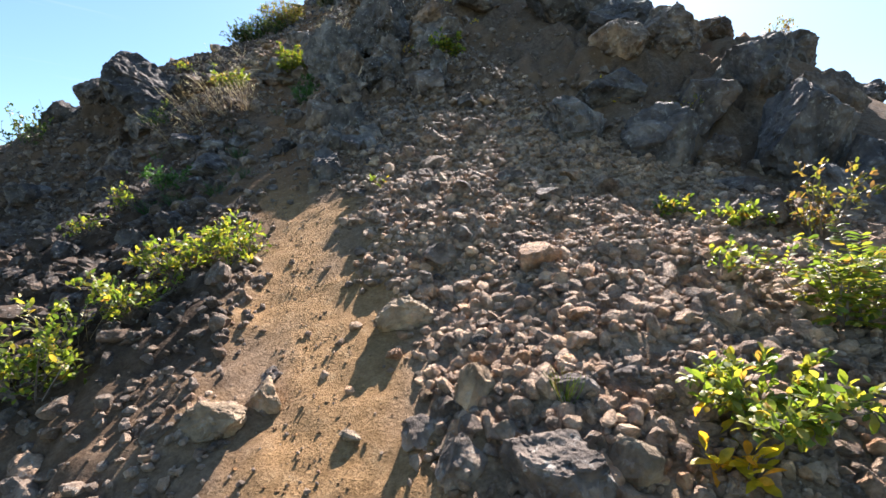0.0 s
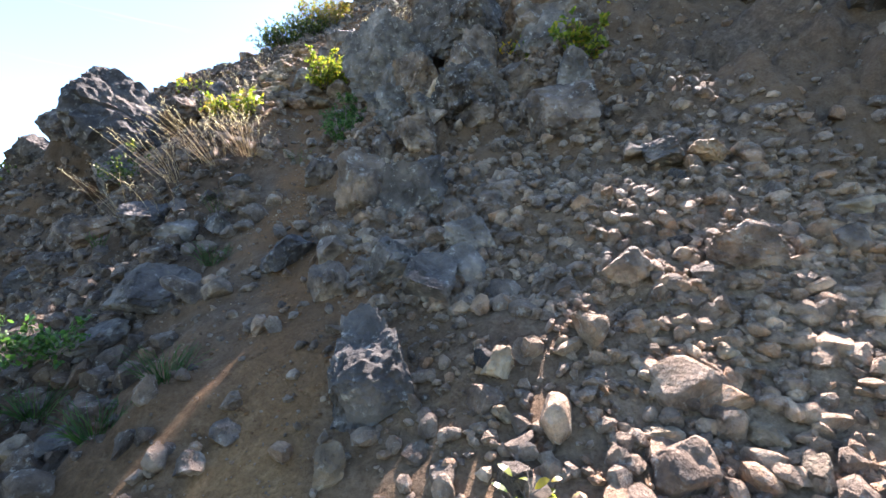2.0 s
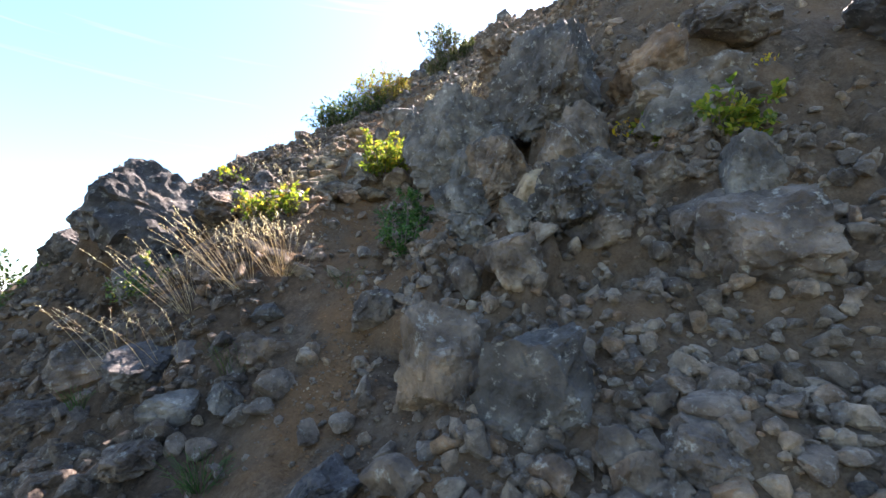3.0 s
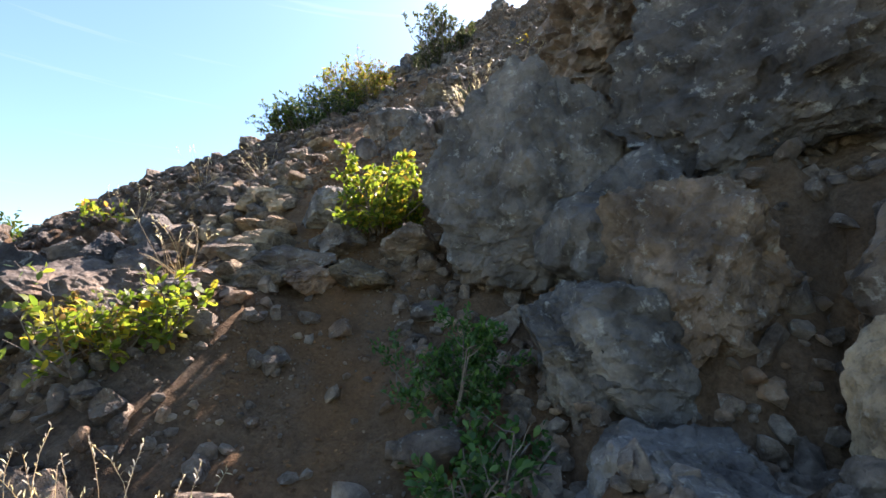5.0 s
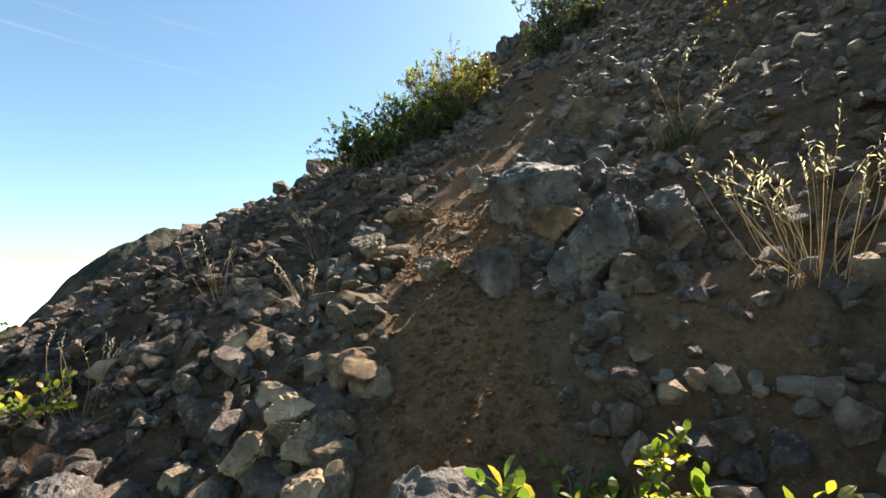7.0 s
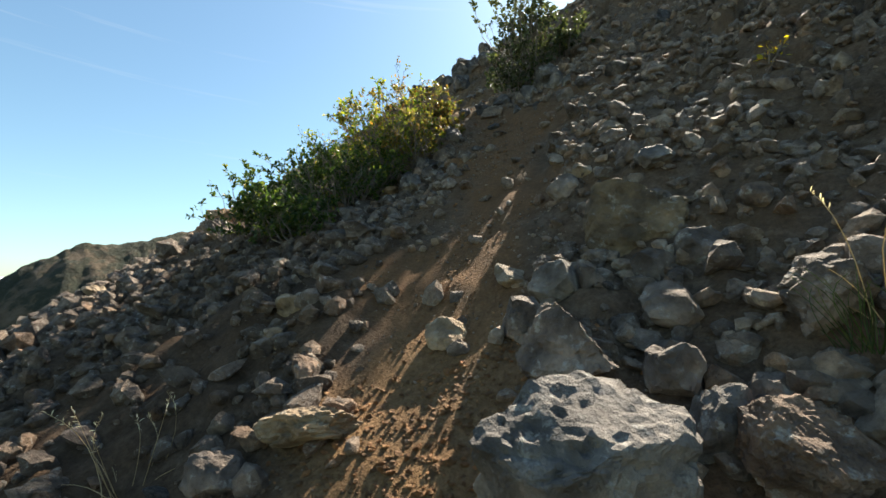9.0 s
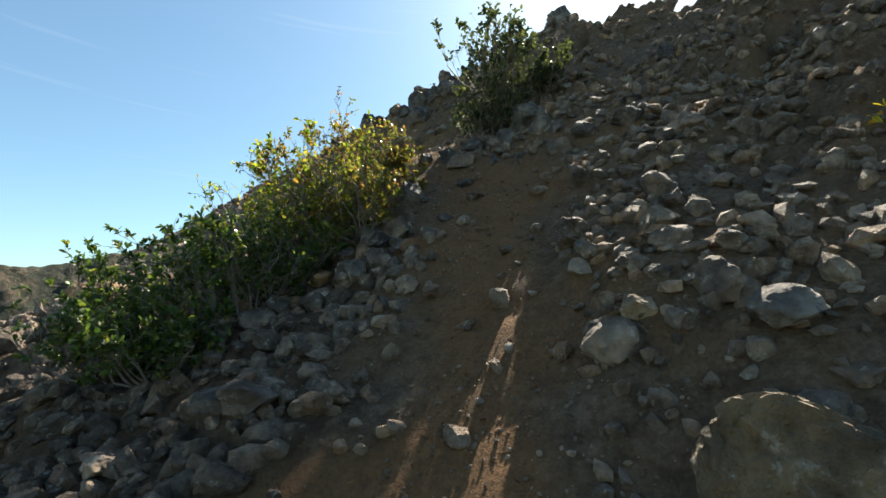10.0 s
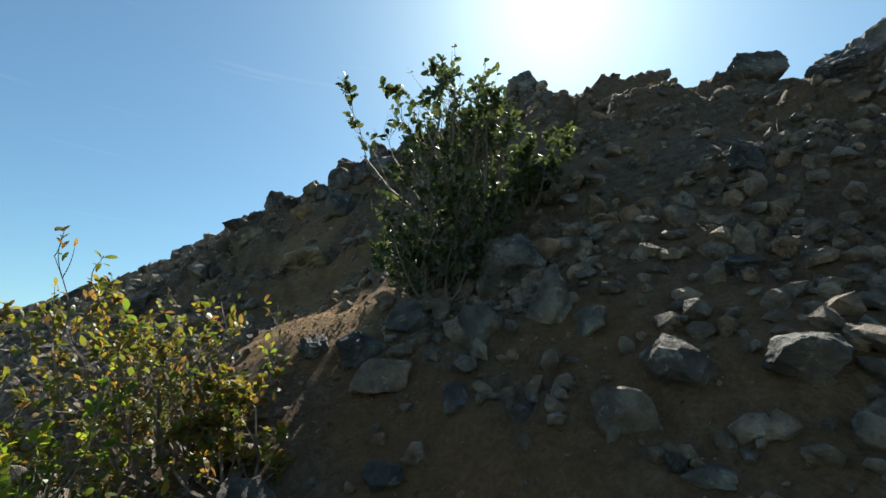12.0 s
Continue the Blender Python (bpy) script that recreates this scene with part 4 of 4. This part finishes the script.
TAN = [(-3.62, 8.8, 0.3, 0.6, 0.7, 70), (-3.68, 9.08, 0.22, 0.45, 0.7, 40), (-3.85, 9.42, 0.18, 0.7, 0.9, 10), (-4.37, 9.77, 0.18, 0.7, 0.9, 0), (-3.61, 10.04, 0.16, 0.7, 0.8, 20), (-3.56, 8.96, 0.24, 0.45, 0.6, 50), (-3.74, 8.86, 0.18, 0.7, 0.8, 0), (-3.63, 9.2, 0.16, 0.8, 0.8, 30), (-3.72, 9.32, 0.18, 0.8, 0.8, 70), (-3.6, 9.5, 0.15, 0.7, 0.8, 15), (-3.85, 8.98, 0.18, 0.7, 0.8, 45), (-3.9, 9.3, 0.2, 0.7, 0.8, 90)]
for k, (x, y, w, tall, deep, turn) in enumerate(TAN):
    rock("rock", x, y, w, tall, ROCK_TAN, "tan sunlit rock spilled along the trail's edge", 200 + k, 5, 0.25, turn, deep, 11, 0.14, (0.4, 0.8), 10, True)

# stones along the crest behind the bank
g = np.random.default_rng(77)
for k in range(46):
    u = g.uniform()
    x, y = -6.4 + 3.0 * u + g.normal(0, 0.25), 18.6 - 1.6 * u + g.normal(0, 0.4)
    w = 0.16 + 0.3 * g.uniform() ** 2
    rock("rock", x, y, w, g.uniform(0.6, 1.0), (ROCK_DARK, ROCK, ROCK_RUST)[k % 3], "weathered lava rock on the crest of the slope", 1300 + k, 4, 0.3, g.uniform(0, 180), 0.8, 10, 0.18, (0.44, 0.84), 14, True)

# a heap of loose stones on the outer edge of the trail
g = np.random.default_rng(88)
for k in range(26):
    x, y, w = -4.18 + g.normal(0, 0.17), 12.95 + g.normal(0, 0.2), 0.09 + 0.13 * g.uniform() ** 1.5
    rock("rock", x, y, w, g.uniform(0.55, 0.9), (ROCK, ROCK_BLUE, ROCK)[k % 3], "loose grey stone in a heap beside the trail", 1400 + k, 4, 0.2, g.uniform(0, 180), 0.8, 10, 0.16, (0.4, 0.8), 20, True)

# a spill of small ochre stones along the sunlit edge of the trail
g = np.random.default_rng(33)
for k in range(185):
    y = g.uniform(8.5, 10.4)
    x = np.interp(y, TY, TX) - 0.28 - abs(g.normal(0, (0.2, 0.75)[k % 2]))
    r = 0.035 + 0.075 * g.uniform() ** 1.6
    ob = new("stone", STONE_MESHES[(2, 6, 10, 14)[k % 4]])
    ob.matrix_world = pose(x, y, float(ground([x], [y])[0]) + 0.3 * r, g.normal(0, 20), g.normal(0, 20), g.uniform(0, 360)) @ Matrix.Diagonal((r * 1.2, r, r * 0.85, 1))
    tagged(ob, "sunlit ochre stone spilled along the trail", "stone", "ochre stones along the trail")


# ---- plants ----
def tubes(lines, sides=3):
    """Tapered tubes along lines of (points, radii) as arrays."""
    verts, faces, base = [], [], 0
    for pts, rad in lines:
        pts = np.asarray(pts)
        k = len(pts)
        d = np.gradient(pts, axis=0)
        d /= np.linalg.norm(d, axis=1)[:, None] + 1e-9
        a = np.cross(d, (0.31, 0.87, 0.38))
        a /= np.linalg.norm(a, axis=1)[:, None] + 1e-9
        b = np.cross(d, a)
        for s in range(sides):
            c, q = math.cos(2 * math.pi * s / sides), math.sin(2 * math.pi * s / sides)
            verts.append(pts + (a * c + b * q) * np.asarray(rad)[:, None])
        i = np.arange(k - 1)
        for s in range(sides):
            n = (s + 1) % sides
            faces.append(np.stack([base + s * k + i, base + n * k + i, base + n * k + i + 1, base + s * k + i + 1], 1))
        base += k * sides
    return np.vstack(verts), np.vstack(faces)


LEAF_V = np.array([(0, 0, 0), (0.22, 0.15, 0.05), (0.22, -0.15, 0.05), (0.52, 0.26, 0.05), (0.52, -0.26, 0.05), (0.82, 0.19, -0.02), (0.82, -0.19, -0.02), (1.0, 0, -0.12)])
LEAF_F = np.array([(0, 2, 1), (1, 2, 4), (1, 4, 3), (3, 4, 6), (3, 6, 5), (5, 6, 7)])


def leaves(at, way, length, g, slim=1.0):
    """Folded leaves at the rows of at, pointing along the rows of way."""
    n = len(at)
    a = way / (np.linalg.norm(way, axis=1)[:, None] + 1e-9)
    up = np.array([0, 0, 1.0]) + g.normal(0, 0.55, (n, 3))
    b = np.cross(up, a)
    b /= np.linalg.norm(b, axis=1)[:, None] + 1e-9
    c = np.cross(a, b)
    s = (length * g.uniform(0.6, 1.25, n))[:, None, None]
    v = at[:, None] + s * (LEAF_V[None, :, :1] * a[:, None] + LEAF_V[None, :, 1:2] * slim * b[:, None] + LEAF_V[None, :, 2:] * c[:, None])
    return v.reshape(-1, 3), (LEAF_F[None] + (np.arange(n) * 8)[:, None, None]).reshape(-1, 3)


def plant_part(name, vf, mat, parent, label="", stuff=False):
    ob = new(name, mesh_from(name, vf[0], vf[1], mat, False))
    ob.parent = parent
    return tagged(ob, label, kind="stuff" if stuff else "")


def shrub(x, y, w, h, count, leaf, mat, label, seed, stems=9, lean=(0.0, 0.0), slim=1.0, pinnate=False, bare=0, crown=0.45, lift=0.0, deep=1.0):
    """A low shrub w wide and h high: bent stems, twigs, and leaves in clumps along the twigs. bare: leafless outer twigs."""
    g = np.random.default_rng(seed)
    root = new("shrub")
    root.matrix_world = pose(x, y, float(ground([x], [y])[0]) - 0.02 + lift)
    tagged(root, label, "shrub")
    lines, at, way = [], [], []
    twigs = []
    for s in range(stems):
        a, r = g.uniform(0, 2 * math.pi), math.sqrt(g.uniform(0.02, 1)) * 0.5
        top = np.array([math.cos(a) * r * w + lean[0] * h, math.sin(a) * r * w * deep + lean[1] * h, h * g.uniform(0.6, 1.0) * (1 - 0.9 * r * r)])
        foot = np.array([math.cos(a) * 0.1 * w, math.sin(a) * 0.1 * w, 0.0])
        mid = foot * 0.4 + top * np.array([0.55, 0.55, 0.45]) + g.normal(0, 0.05 * w, 3)
        t = np.linspace(0, 1, 7)[:, None]
        line = (1 - t) ** 2 * foot + 2 * t * (1 - t) * mid + t * t * top
        rad = 0.004 + 0.010 * h
        lines.append((line, np.linspace(rad, rad * 0.3, 7)))
        for q in range(7):
            twigs.append((line[g.integers(1, 7)], top - foot, 0))
    for q in range(bare):
        twigs.append((lines[g.integers(0, stems)][0][-1], None, 1))
    per = max(1, int(1.7 * count) // max(1, len(twigs) - bare))
    for start, head, naked in twigs:
        out = g.normal(0, 1, 3) * np.array([1, 1, 0.6]) + np.array([0, 0, 0.3 + 0.6 * naked])
        out /= np.linalg.norm(out)
        long = g.uniform(0.16, 0.34) * math.sqrt(w * h) * (0.9 if naked else 1.0) + 0.02
        t = np.linspace(0, 1, 5)[:, None]
        line = start + out * long * t + np.array([0, 0, 0.25 * long]) * t * t + g.normal(0, 0.02 * long, (5, 3))
        line[:, 2] = np.maximum(line[:, 2], 0.015)
        lines.append((line, np.linspace(0.0016 + 0.002 * h, 0.0009, 5)))
        n = per if not naked else max(2, per // 6)
        if pinnate:
            for f in np.linspace(0.25, 1, max(3, n // 2)):
                p = line[0] + (line[-1] - line[0]) * f
                side = np.cross(out, (0, 0, 1))
                side /= np.linalg.norm(side) + 1e-9
                for sg in (-1, 1):
                    at.append(p)
                    way.append(side * sg + out * 0.45)
        else:
            for f in g.uniform(0.15, 1.0, max(1, int(n * g.uniform(0.15, 1.85)))) ** 0.7:
                p = line[0] + (line[-1] - line[0]) * f
                at.append(p + g.normal(0, crown * 0.06 * math.sqrt(w * h), 3))
                way.append(out * 0.7 + g.normal(0, 0.75, 3) + np.array([0, 0, 0.3]))
    at, way = np.array(at), np.array(way)
    at[:, 2] = np.maximum(at[:, 2], 0.01)
    plant_part("stem", tubes(lines), TWIG, root, "thin grey-brown woody stems", True)
    plant_part("foliage", leaves(at, way, leaf, g, slim), mat, root, "", True)
    return root


def grass(x, y, h, count, spread, seed, label, heads=True, lean=(0.0, 0.0), mat=None, lift=0.0, blades=0):
    """A tuft of thin dry stalks, most with a loose seed head, over short basal blades."""
    g = np.random.default_rng(seed)
    root = new("grass_tuft")
    root.matrix_world = pose(x, y, float(ground([x], [y])[0]) - 0.01 + lift)
    tagged(root, label, "grass")
    lines, at, way = [], [], []
    for s in range(count):
        a = g.uniform(0, 2 * math.pi)
        foot = np.array([math.cos(a), math.sin(a), 0]) * spread * 0.25 * g.uniform(0, 1)
        tip = foot + np.array([math.cos(a) * spread * g.uniform(0.1, 0.6) + lean[0] * h, math.sin(a) * spread * g.uniform(0.1, 0.6) + lean[1] * h, h * g.uniform(0.65, 1.0)])
        t = np.linspace(0, 1, 7)[:, None]
        bow = np.array([0, 0, 0.18 * h]) + np.append(g.normal(0, 0.16 * h, 2), 0)
        line = foot + (tip - foot) * t + bow * t * (1 - t) * 2
        lines.append((line, np.linspace(0.0017, 0.0007, 7)))
        if heads:
            for f in np.linspace(0.72, 1.0, 9):
                p = foot + (tip - foot) * f + bow * f * (1 - f) * 2
                at.append(p)
                way.append((tip - foot) / h * 0.8 + g.normal(0, 0.45, 3))
    for s in range(blades):
        a = g.uniform(0, 2 * math.pi)
        d = np.array([math.cos(a), math.sin(a), 1.1])
        t = np.linspace(0, 1, 5)[:, None]
        line = d * t * 0.16 * g.uniform(0.5, 1.1) - np.array([0, 0, 0.07]) * t * t + np.array([math.cos(a), math.sin(a), 0]) * 0.03
        lines.append((line, np.linspace(0.0022, 0.0006, 5)))
    plant_part("stalk", tubes(lines, 3), mat or STRAW, root, "", True)
    if at:
        plant_part("seed_head", leaves(np.array(at), np.array(way), 0.018, g, 0.4), mat or SEED, root, "pale feathery seed heads", True)
    return root


YG = "low shrub with glossy yellow-green leaves beside the trail"
# along the first stretch
for k, (x, y, w, h, n) in enumerate([(-1.5, 3.42, 0.6, 0.29, 420), (-1.85, 3.3, 0.5, 0.25, 330), (-1.95, 2.85, 0.55, 0.26, 260), (-2.1, 2.42, 0.62, 0.42, 460), (-2.35, 2.2, 0.4, 0.3, 220), (-3.3, 4.9, 0.32, 0.25, 110), (-3.4, 4.5, 0.4, 0.2, 110)]):
    shrub(x, y, w, h, int(1.5 * n), 0.042, LEAF, YG, 300 + k, 11, slim=0.95)
shrub(1.8, 2.1, 0.55, 0.34, 900, 0.05, LEAF, "leafy shrub with feathery light green fronds on the scree", 320, 12, pinnate=True, slim=0.75)
shrub(2.4, 3.0, 0.55, 0.36, 260, 0.05, LEAF_AUTUMN, "sparse shrub with yellowing autumn leaves on the scree", 321, 8, slim=0.8)
shrub(1.14, 1.6, 0.6, 0.17, 700, 0.046, LEAF, "broad-leaved green shrub turning yellow at its foot", 322, 12)
shrub(0.95, 1.5, 0.3, 0.09, 60, 0.07, LEAF_YELLOW, "low bright yellow leaves at a shrub's foot", 323, 6)
for k, (x, y, w, h, n) in enumerate([(2.02, 3.26, 0.42, 0.16, 170), (1.75, 3.59, 0.26, 0.2, 130), (1.5, 2.53, 0.3, 0.16, 100), (-0.6, 4.22, 0.12, 0.14, 34)]):
    shrub(x, y, w, h, n, 0.045, LEAF, "small bright green shrub growing in scree", 330 + k, 5)
grass(-2.1, 2.72, 0.3, 7, 0.4, 341, "dry bleached stalks among the shrubs", True, (0.1, -0.2), blades=8)
grass(-2.25, 2.5, 0.26, 5, 0.3, 342, "dry bleached stalks among the shrubs", True, (-0.2, 0.1), blades=6)
grass(0.45, 1.74, 0.13, 30, 0.14, 340, "small tuft of fresh green grass in gravel", False, mat=LEAF)
for k, (x, y) in enumerate([(-2.08, 4.85), (-2.25, 4.68), (-2.85, 5.0), (-3.0, 4.8), (-2.6, 6.0)]):
    grass(x, y, 0.17, 60, 0.26, 343 + k, "low tuft of green grass between stones", False, mat=LEAF_FRESH, blades=20)
shrub(-3.1, 5.25, 0.6, 0.2, 520, 0.035, LEAF_FRESH, "low fresh green plant among dark stones", 363, 8, lift=0.04)
grass(-4.05, 6.7, 0.16, 40, 0.24, 349, "low green grass among dark stones", False, mat=LEAF_FRESH)
# on and round the outcrop
shrub(0.0, 7.5, 0.9, 0.25, 800, 0.055, LEAF, "yellow-green shrub growing on the outcrop's ledge", 350, 10, lift=0.05)
shrub(1.95, 5.62, 0.35, 0.2, 60, 0.055, LEAF_YELLOW, "small bright yellow-leaved plant beside a boulder", 351, 4, lift=0.1)
shrub(1.9, 5.4, 0.2, 0.1, 20, 0.05, LEAF_YELLOW, "small orange-yellow plant on the rocks", 352, 3)
shrub(-0.6, 7.7, 0.12, 0.12, 14, 0.04, LEAF_YELLOW, "small yellow plant in a crack of the outcrop", 353, 3, lift=0.12)
shrub(0.19, 9.06, 0.3, 0.1, 40, 0.045, LEAF_YELLOW, "low orange-leaved plant high on the outcrop", 361, 4, lift=0.05)
shrub(0.53, 7.99, 0.14, 0.1, 14, 0.04, LEAF_YELLOW, "small orange plant high on the outcrop", 362, 3, lift=0.05)
shrub(2.7, 5.4, 0.45, 0.4, 80, 0.04, LEAF_AUTUMN, "thin dry shrub with few pale leaves", 354, 8, bare=10)
shrub(5.2, 7.3, 0.45, 0.3, 120, 0.05, LEAF_AUTUMN, "small autumn-coloured bush on the ridge", 355, 7, lift=0.33)
shrub(-2.25, 7.8, 0.6, 0.34, 700, 0.032, LEAF_FRESH, "dark green shrub in the shade of the outcrop", 356, 9)
shrub(-3.7, 7.95, 0.5, 0.32, 330, 0.045, LEAF, YG, 357)
shrub(-3.5, 8.1, 0.28, 0.26, 240, 0.045, LEAF, YG, 358)
shrub(-4.5, 7.6, 0.8, 0.35, 380, 0.04, LEAF_GREEN, "dark green scrub below the boulder", 359, 9)
shrub(-7.6, 8.6, 1.4, 0.5, 420, 0.06, LEAF_GREEN, "green bush on the edge of the slope", 360, 9)
for k, (x, y, h, n) in enumerate([(-3.35, 7.25, 0.56, 34), (-3.65, 7.1, 0.5, 22), (-3.05, 7.35, 0.46, 50), (-3.9, 6.85, 0.46, 12), (-3.5, 6.75, 0.4, 10)]):
    grass(x, y, h, n, 0.55, 370 + k, "clump of tall straw-coloured dry grass", True, (-0.15, -0.05) if k == 2 else (-0.5, -0.2), blades=20)
grass(-2.9, 6.6, 0.22, 30, 0.3, 377, "low green grass at the trail's edge", False, mat=LEAF_GREEN)
grass(-2.55, 7.3, 0.18, 26, 0.3, 378, "low green grass in the shade", False, mat=LEAF_GREEN)
# the turn below the second outcrop
shrub(-3.78, 8.05, 0.4, 0.22, 620, 0.033, LEAF_AUTUMN, "low shrub with yellow-green and orange leaves", 380)
shrub(-2.88, 9.0, 0.7, 0.38, 2000, 0.04, LEAF, "sunlit yellow-green shrub beside a grey boulder", 381, 15, slim=1.05, lift=0.08)
shrub(-2.35, 8.05, 0.55, 0.3, 2600, 0.022, LEAF_FRESH, "dense dark green shrub at the outcrop's foot", 382, 10)
shrub(-5.2, 9.5, 0.34, 0.26, 110, 0.045, LEAF, "small yellow-green shrub on the rocky edge", 383, 5)
shrub(-6.9, 10.2, 0.9, 0.35, 320, 0.05, LEAF_GREEN, "green bush at the edge of the drop", 384, 9)
grass(-2.3, 9.65, 0.42, 40, 0.46, 390, "tall dry grass with feathery seed heads", True, (0.0, 0.0), blades=26)
grass(-2.0, 9.6, 0.5, 13, 0.3, 391, "tall dry grass stalks leaning outward", True, (0.25, 0.0), blades=10)
grass(-3.75, 8.5, 0.36, 8, 0.35, 392, "sparse dry grass beside the trail", True, (-0.2, 0.0), blades=24)
grass(-5.0, 9.55, 0.42, 10, 0.4, 393, "dry grass stalks on the rocky edge", True, (-0.1, 0), blades=10)
grass(-4.9, 10.2, 0.4, 9, 0.35, 394, "dry grass stalks among the scree", True, (-0.2, 0), blades=8)
grass(-4.6, 10.7, 0.34, 8, 0.3, 395, "dry grass stalks among the scree", True, (-0.3, 0), blades=6)
grass(-4.25, 10.05, 0.3, 9, 0.3, 396, "bent dry grass with green foot", True, (-0.4, 0.1), blades=14)
grass(-3.65, 8.3, 0.3, 5, 0.2, 397, "thin dry grass stalks", True, (-0.1, 0), blades=4)
# the upper slope
grass(-2.5, 10.62, 0.2, 70, 0.3, 400, "fresh green grass tuft among boulders", False, mat=LEAF_GREEN)
grass(-2.45, 10.65, 0.42, 7, 0.4, 401, "tall dry grass stalks among boulders", True, (0.1, 0), blades=10)
shrub(-1.95, 12.26, 0.14, 0.14, 18, 0.04, LEAF_YELLOW, "small yellow plant on the upper scree", 402, 4)


def thicket(x, y, w, h, stems, leaf, mat, label, seed, clump=6, lean=(0.0, 0.0), naked=0.25, slim=1.1):
    """A woody shrub that branches twice, with its leaves in clumps at the twigs' ends. naked: share of stems with few leaves."""
    g = np.random.default_rng(seed)
    root = new("shrub")
    root.matrix_world = pose(x, y, float(ground([x], [y])[0]) - 0.02)
    tagged(root, label, "shrub")
    size = math.sqrt(w * h)
    lines, at, way = [], [], []
    t = np.linspace(0, 1, 5)[:, None]

    def unit(v):
        return v / (np.linalg.norm(v) + 1e-9)

    def limb(start, d, long, thick, sag=0.15):
        side = unit(np.cross(d, g.normal(0, 1, 3)))
        line = start + d * long * t + side * 0.14 * long * np.sin(t * g.uniform(2, 5)) + np.array([0, 0, sag * long]) * t * t
        line[:, 2] = np.maximum(line[:, 2], 0.02)
        lines.append((line, np.linspace(thick, thick * 0.5, 5)))
        return line

    for s in range(stems):
        a, r = g.uniform(0, 2 * math.pi), math.sqrt(g.uniform(0.0, 1)) * 0.5
        top = np.array([math.cos(a) * r * w + lean[0] * h, math.sin(a) * r * w + lean[1] * h, h * g.uniform(0.5, 0.8) * (1 - 0.8 * r * r)])
        foot = np.array([math.cos(a), math.sin(a), 0.0]) * 0.12 * w
        stem = limb(foot, unit(top - foot), np.linalg.norm(top - foot), 0.004 + 0.007 * h)
        few = g.uniform() < naked
        for q in range(6):
            k = g.integers(1, 5)
            d = unit(unit(top - foot) * 0.6 + g.normal(0, 0.62, 3) * np.array([1, 1, 0.7]) + np.array([0, 0, 0.25]))
            twig = limb(stem[k], d, size * g.uniform(0.16, 0.36), 0.0028)
            for p in range(4):
                d2 = unit(d * 0.8 + g.normal(0, 0.55, 3) + np.array([0, 0, 0.2]))
                tip = limb(twig[g.integers(2, 5)], d2, size * g.uniform(0.07, 0.17), 0.0017)
                for f in g.uniform(0.35, 1.0, g.poisson(clump * (0.25 if few else 1.0) * g.choice([0.3, 1.0, 1.4]))):
                    at.append(tip[0] + (tip[-1] - tip[0]) * f)
                    way.append(d2 * 0.6 + g.normal(0, 0.7, 3) + np.array([0, 0, 0.15]))
    at, way = np.array(at), np.array(way)
    at[:, 2] = np.maximum(at[:, 2], 0.01)
    plant_part("stem", tubes(lines), TWIG, root, "thin grey-brown woody stems", True)
    plant_part("foliage", leaves(at, way, leaf, g, slim), mat, root, "", True)
    return root


BIG = "wide autumn shrub with yellow-green leaves and bare twigs"
for k, (x, y, w, h, n, m) in enumerate([(-4.35, 13.25, 0.6, 0.5, 14, LEAF_AUTUMN), (-4.6, 13.4, 0.9, 0.7, 20, LEAF), (-4.42, 13.85, 0.75, 0.6, 18, LEAF_AUTUMN), (-5.0, 13.3, 0.8, 0.55, 16, LEAF), (-4.85, 12.8, 0.8, 0.45, 18, LEAF_GREEN), (-5.35, 12.85, 0.8, 0.38, 16, LEAF_GREEN), (-4.95, 12.3, 0.6, 0.32, 14, LEAF_GREEN), (-5.3, 12.45, 0.7, 0.34, 14, LEAF_GREEN), (-4.18, 13.72, 0.4, 0.36, 9, LEAF_AUTUMN), (-4.7, 13.1, 0.7, 0.34, 12, LEAF_GREEN), (-4.8, 13.6, 0.7, 0.7, 9, LEAF_AUTUMN)]):
    thicket(x, y, w, h, n, 0.033, m, BIG, 410 + k, 11, (-0.15, 0.0), 0.1 if m == LEAF_GREEN else 0.35, 0.95)
thicket(-3.42, 14.6, 0.9, 1.12, 24, 0.042, LEAF_GREY, "tall grey-green shrub standing on the bank against the light", 420, 8, (-0.05, 0.0), 0.1, 1.1)
thicket(-3.05, 14.85, 0.6, 0.5, 12, 0.04, LEAF_GREY, "grey-green shrub on the bank against the light", 421, 8, (0.0, 0.0), 0.1, 1.1)
thicket(-3.55, 14.4, 0.6, 0.45, 12, 0.038, LEAF_GREY, "low grey-green shrub on the bank", 422, 8, (0.0, 0.0), 0.1, 1.1)
shrub(-4.2, 14.2, 0.15, 0.12, 16, 0.04, LEAF, "tiny green plant at the trail's edge", 423, 3)
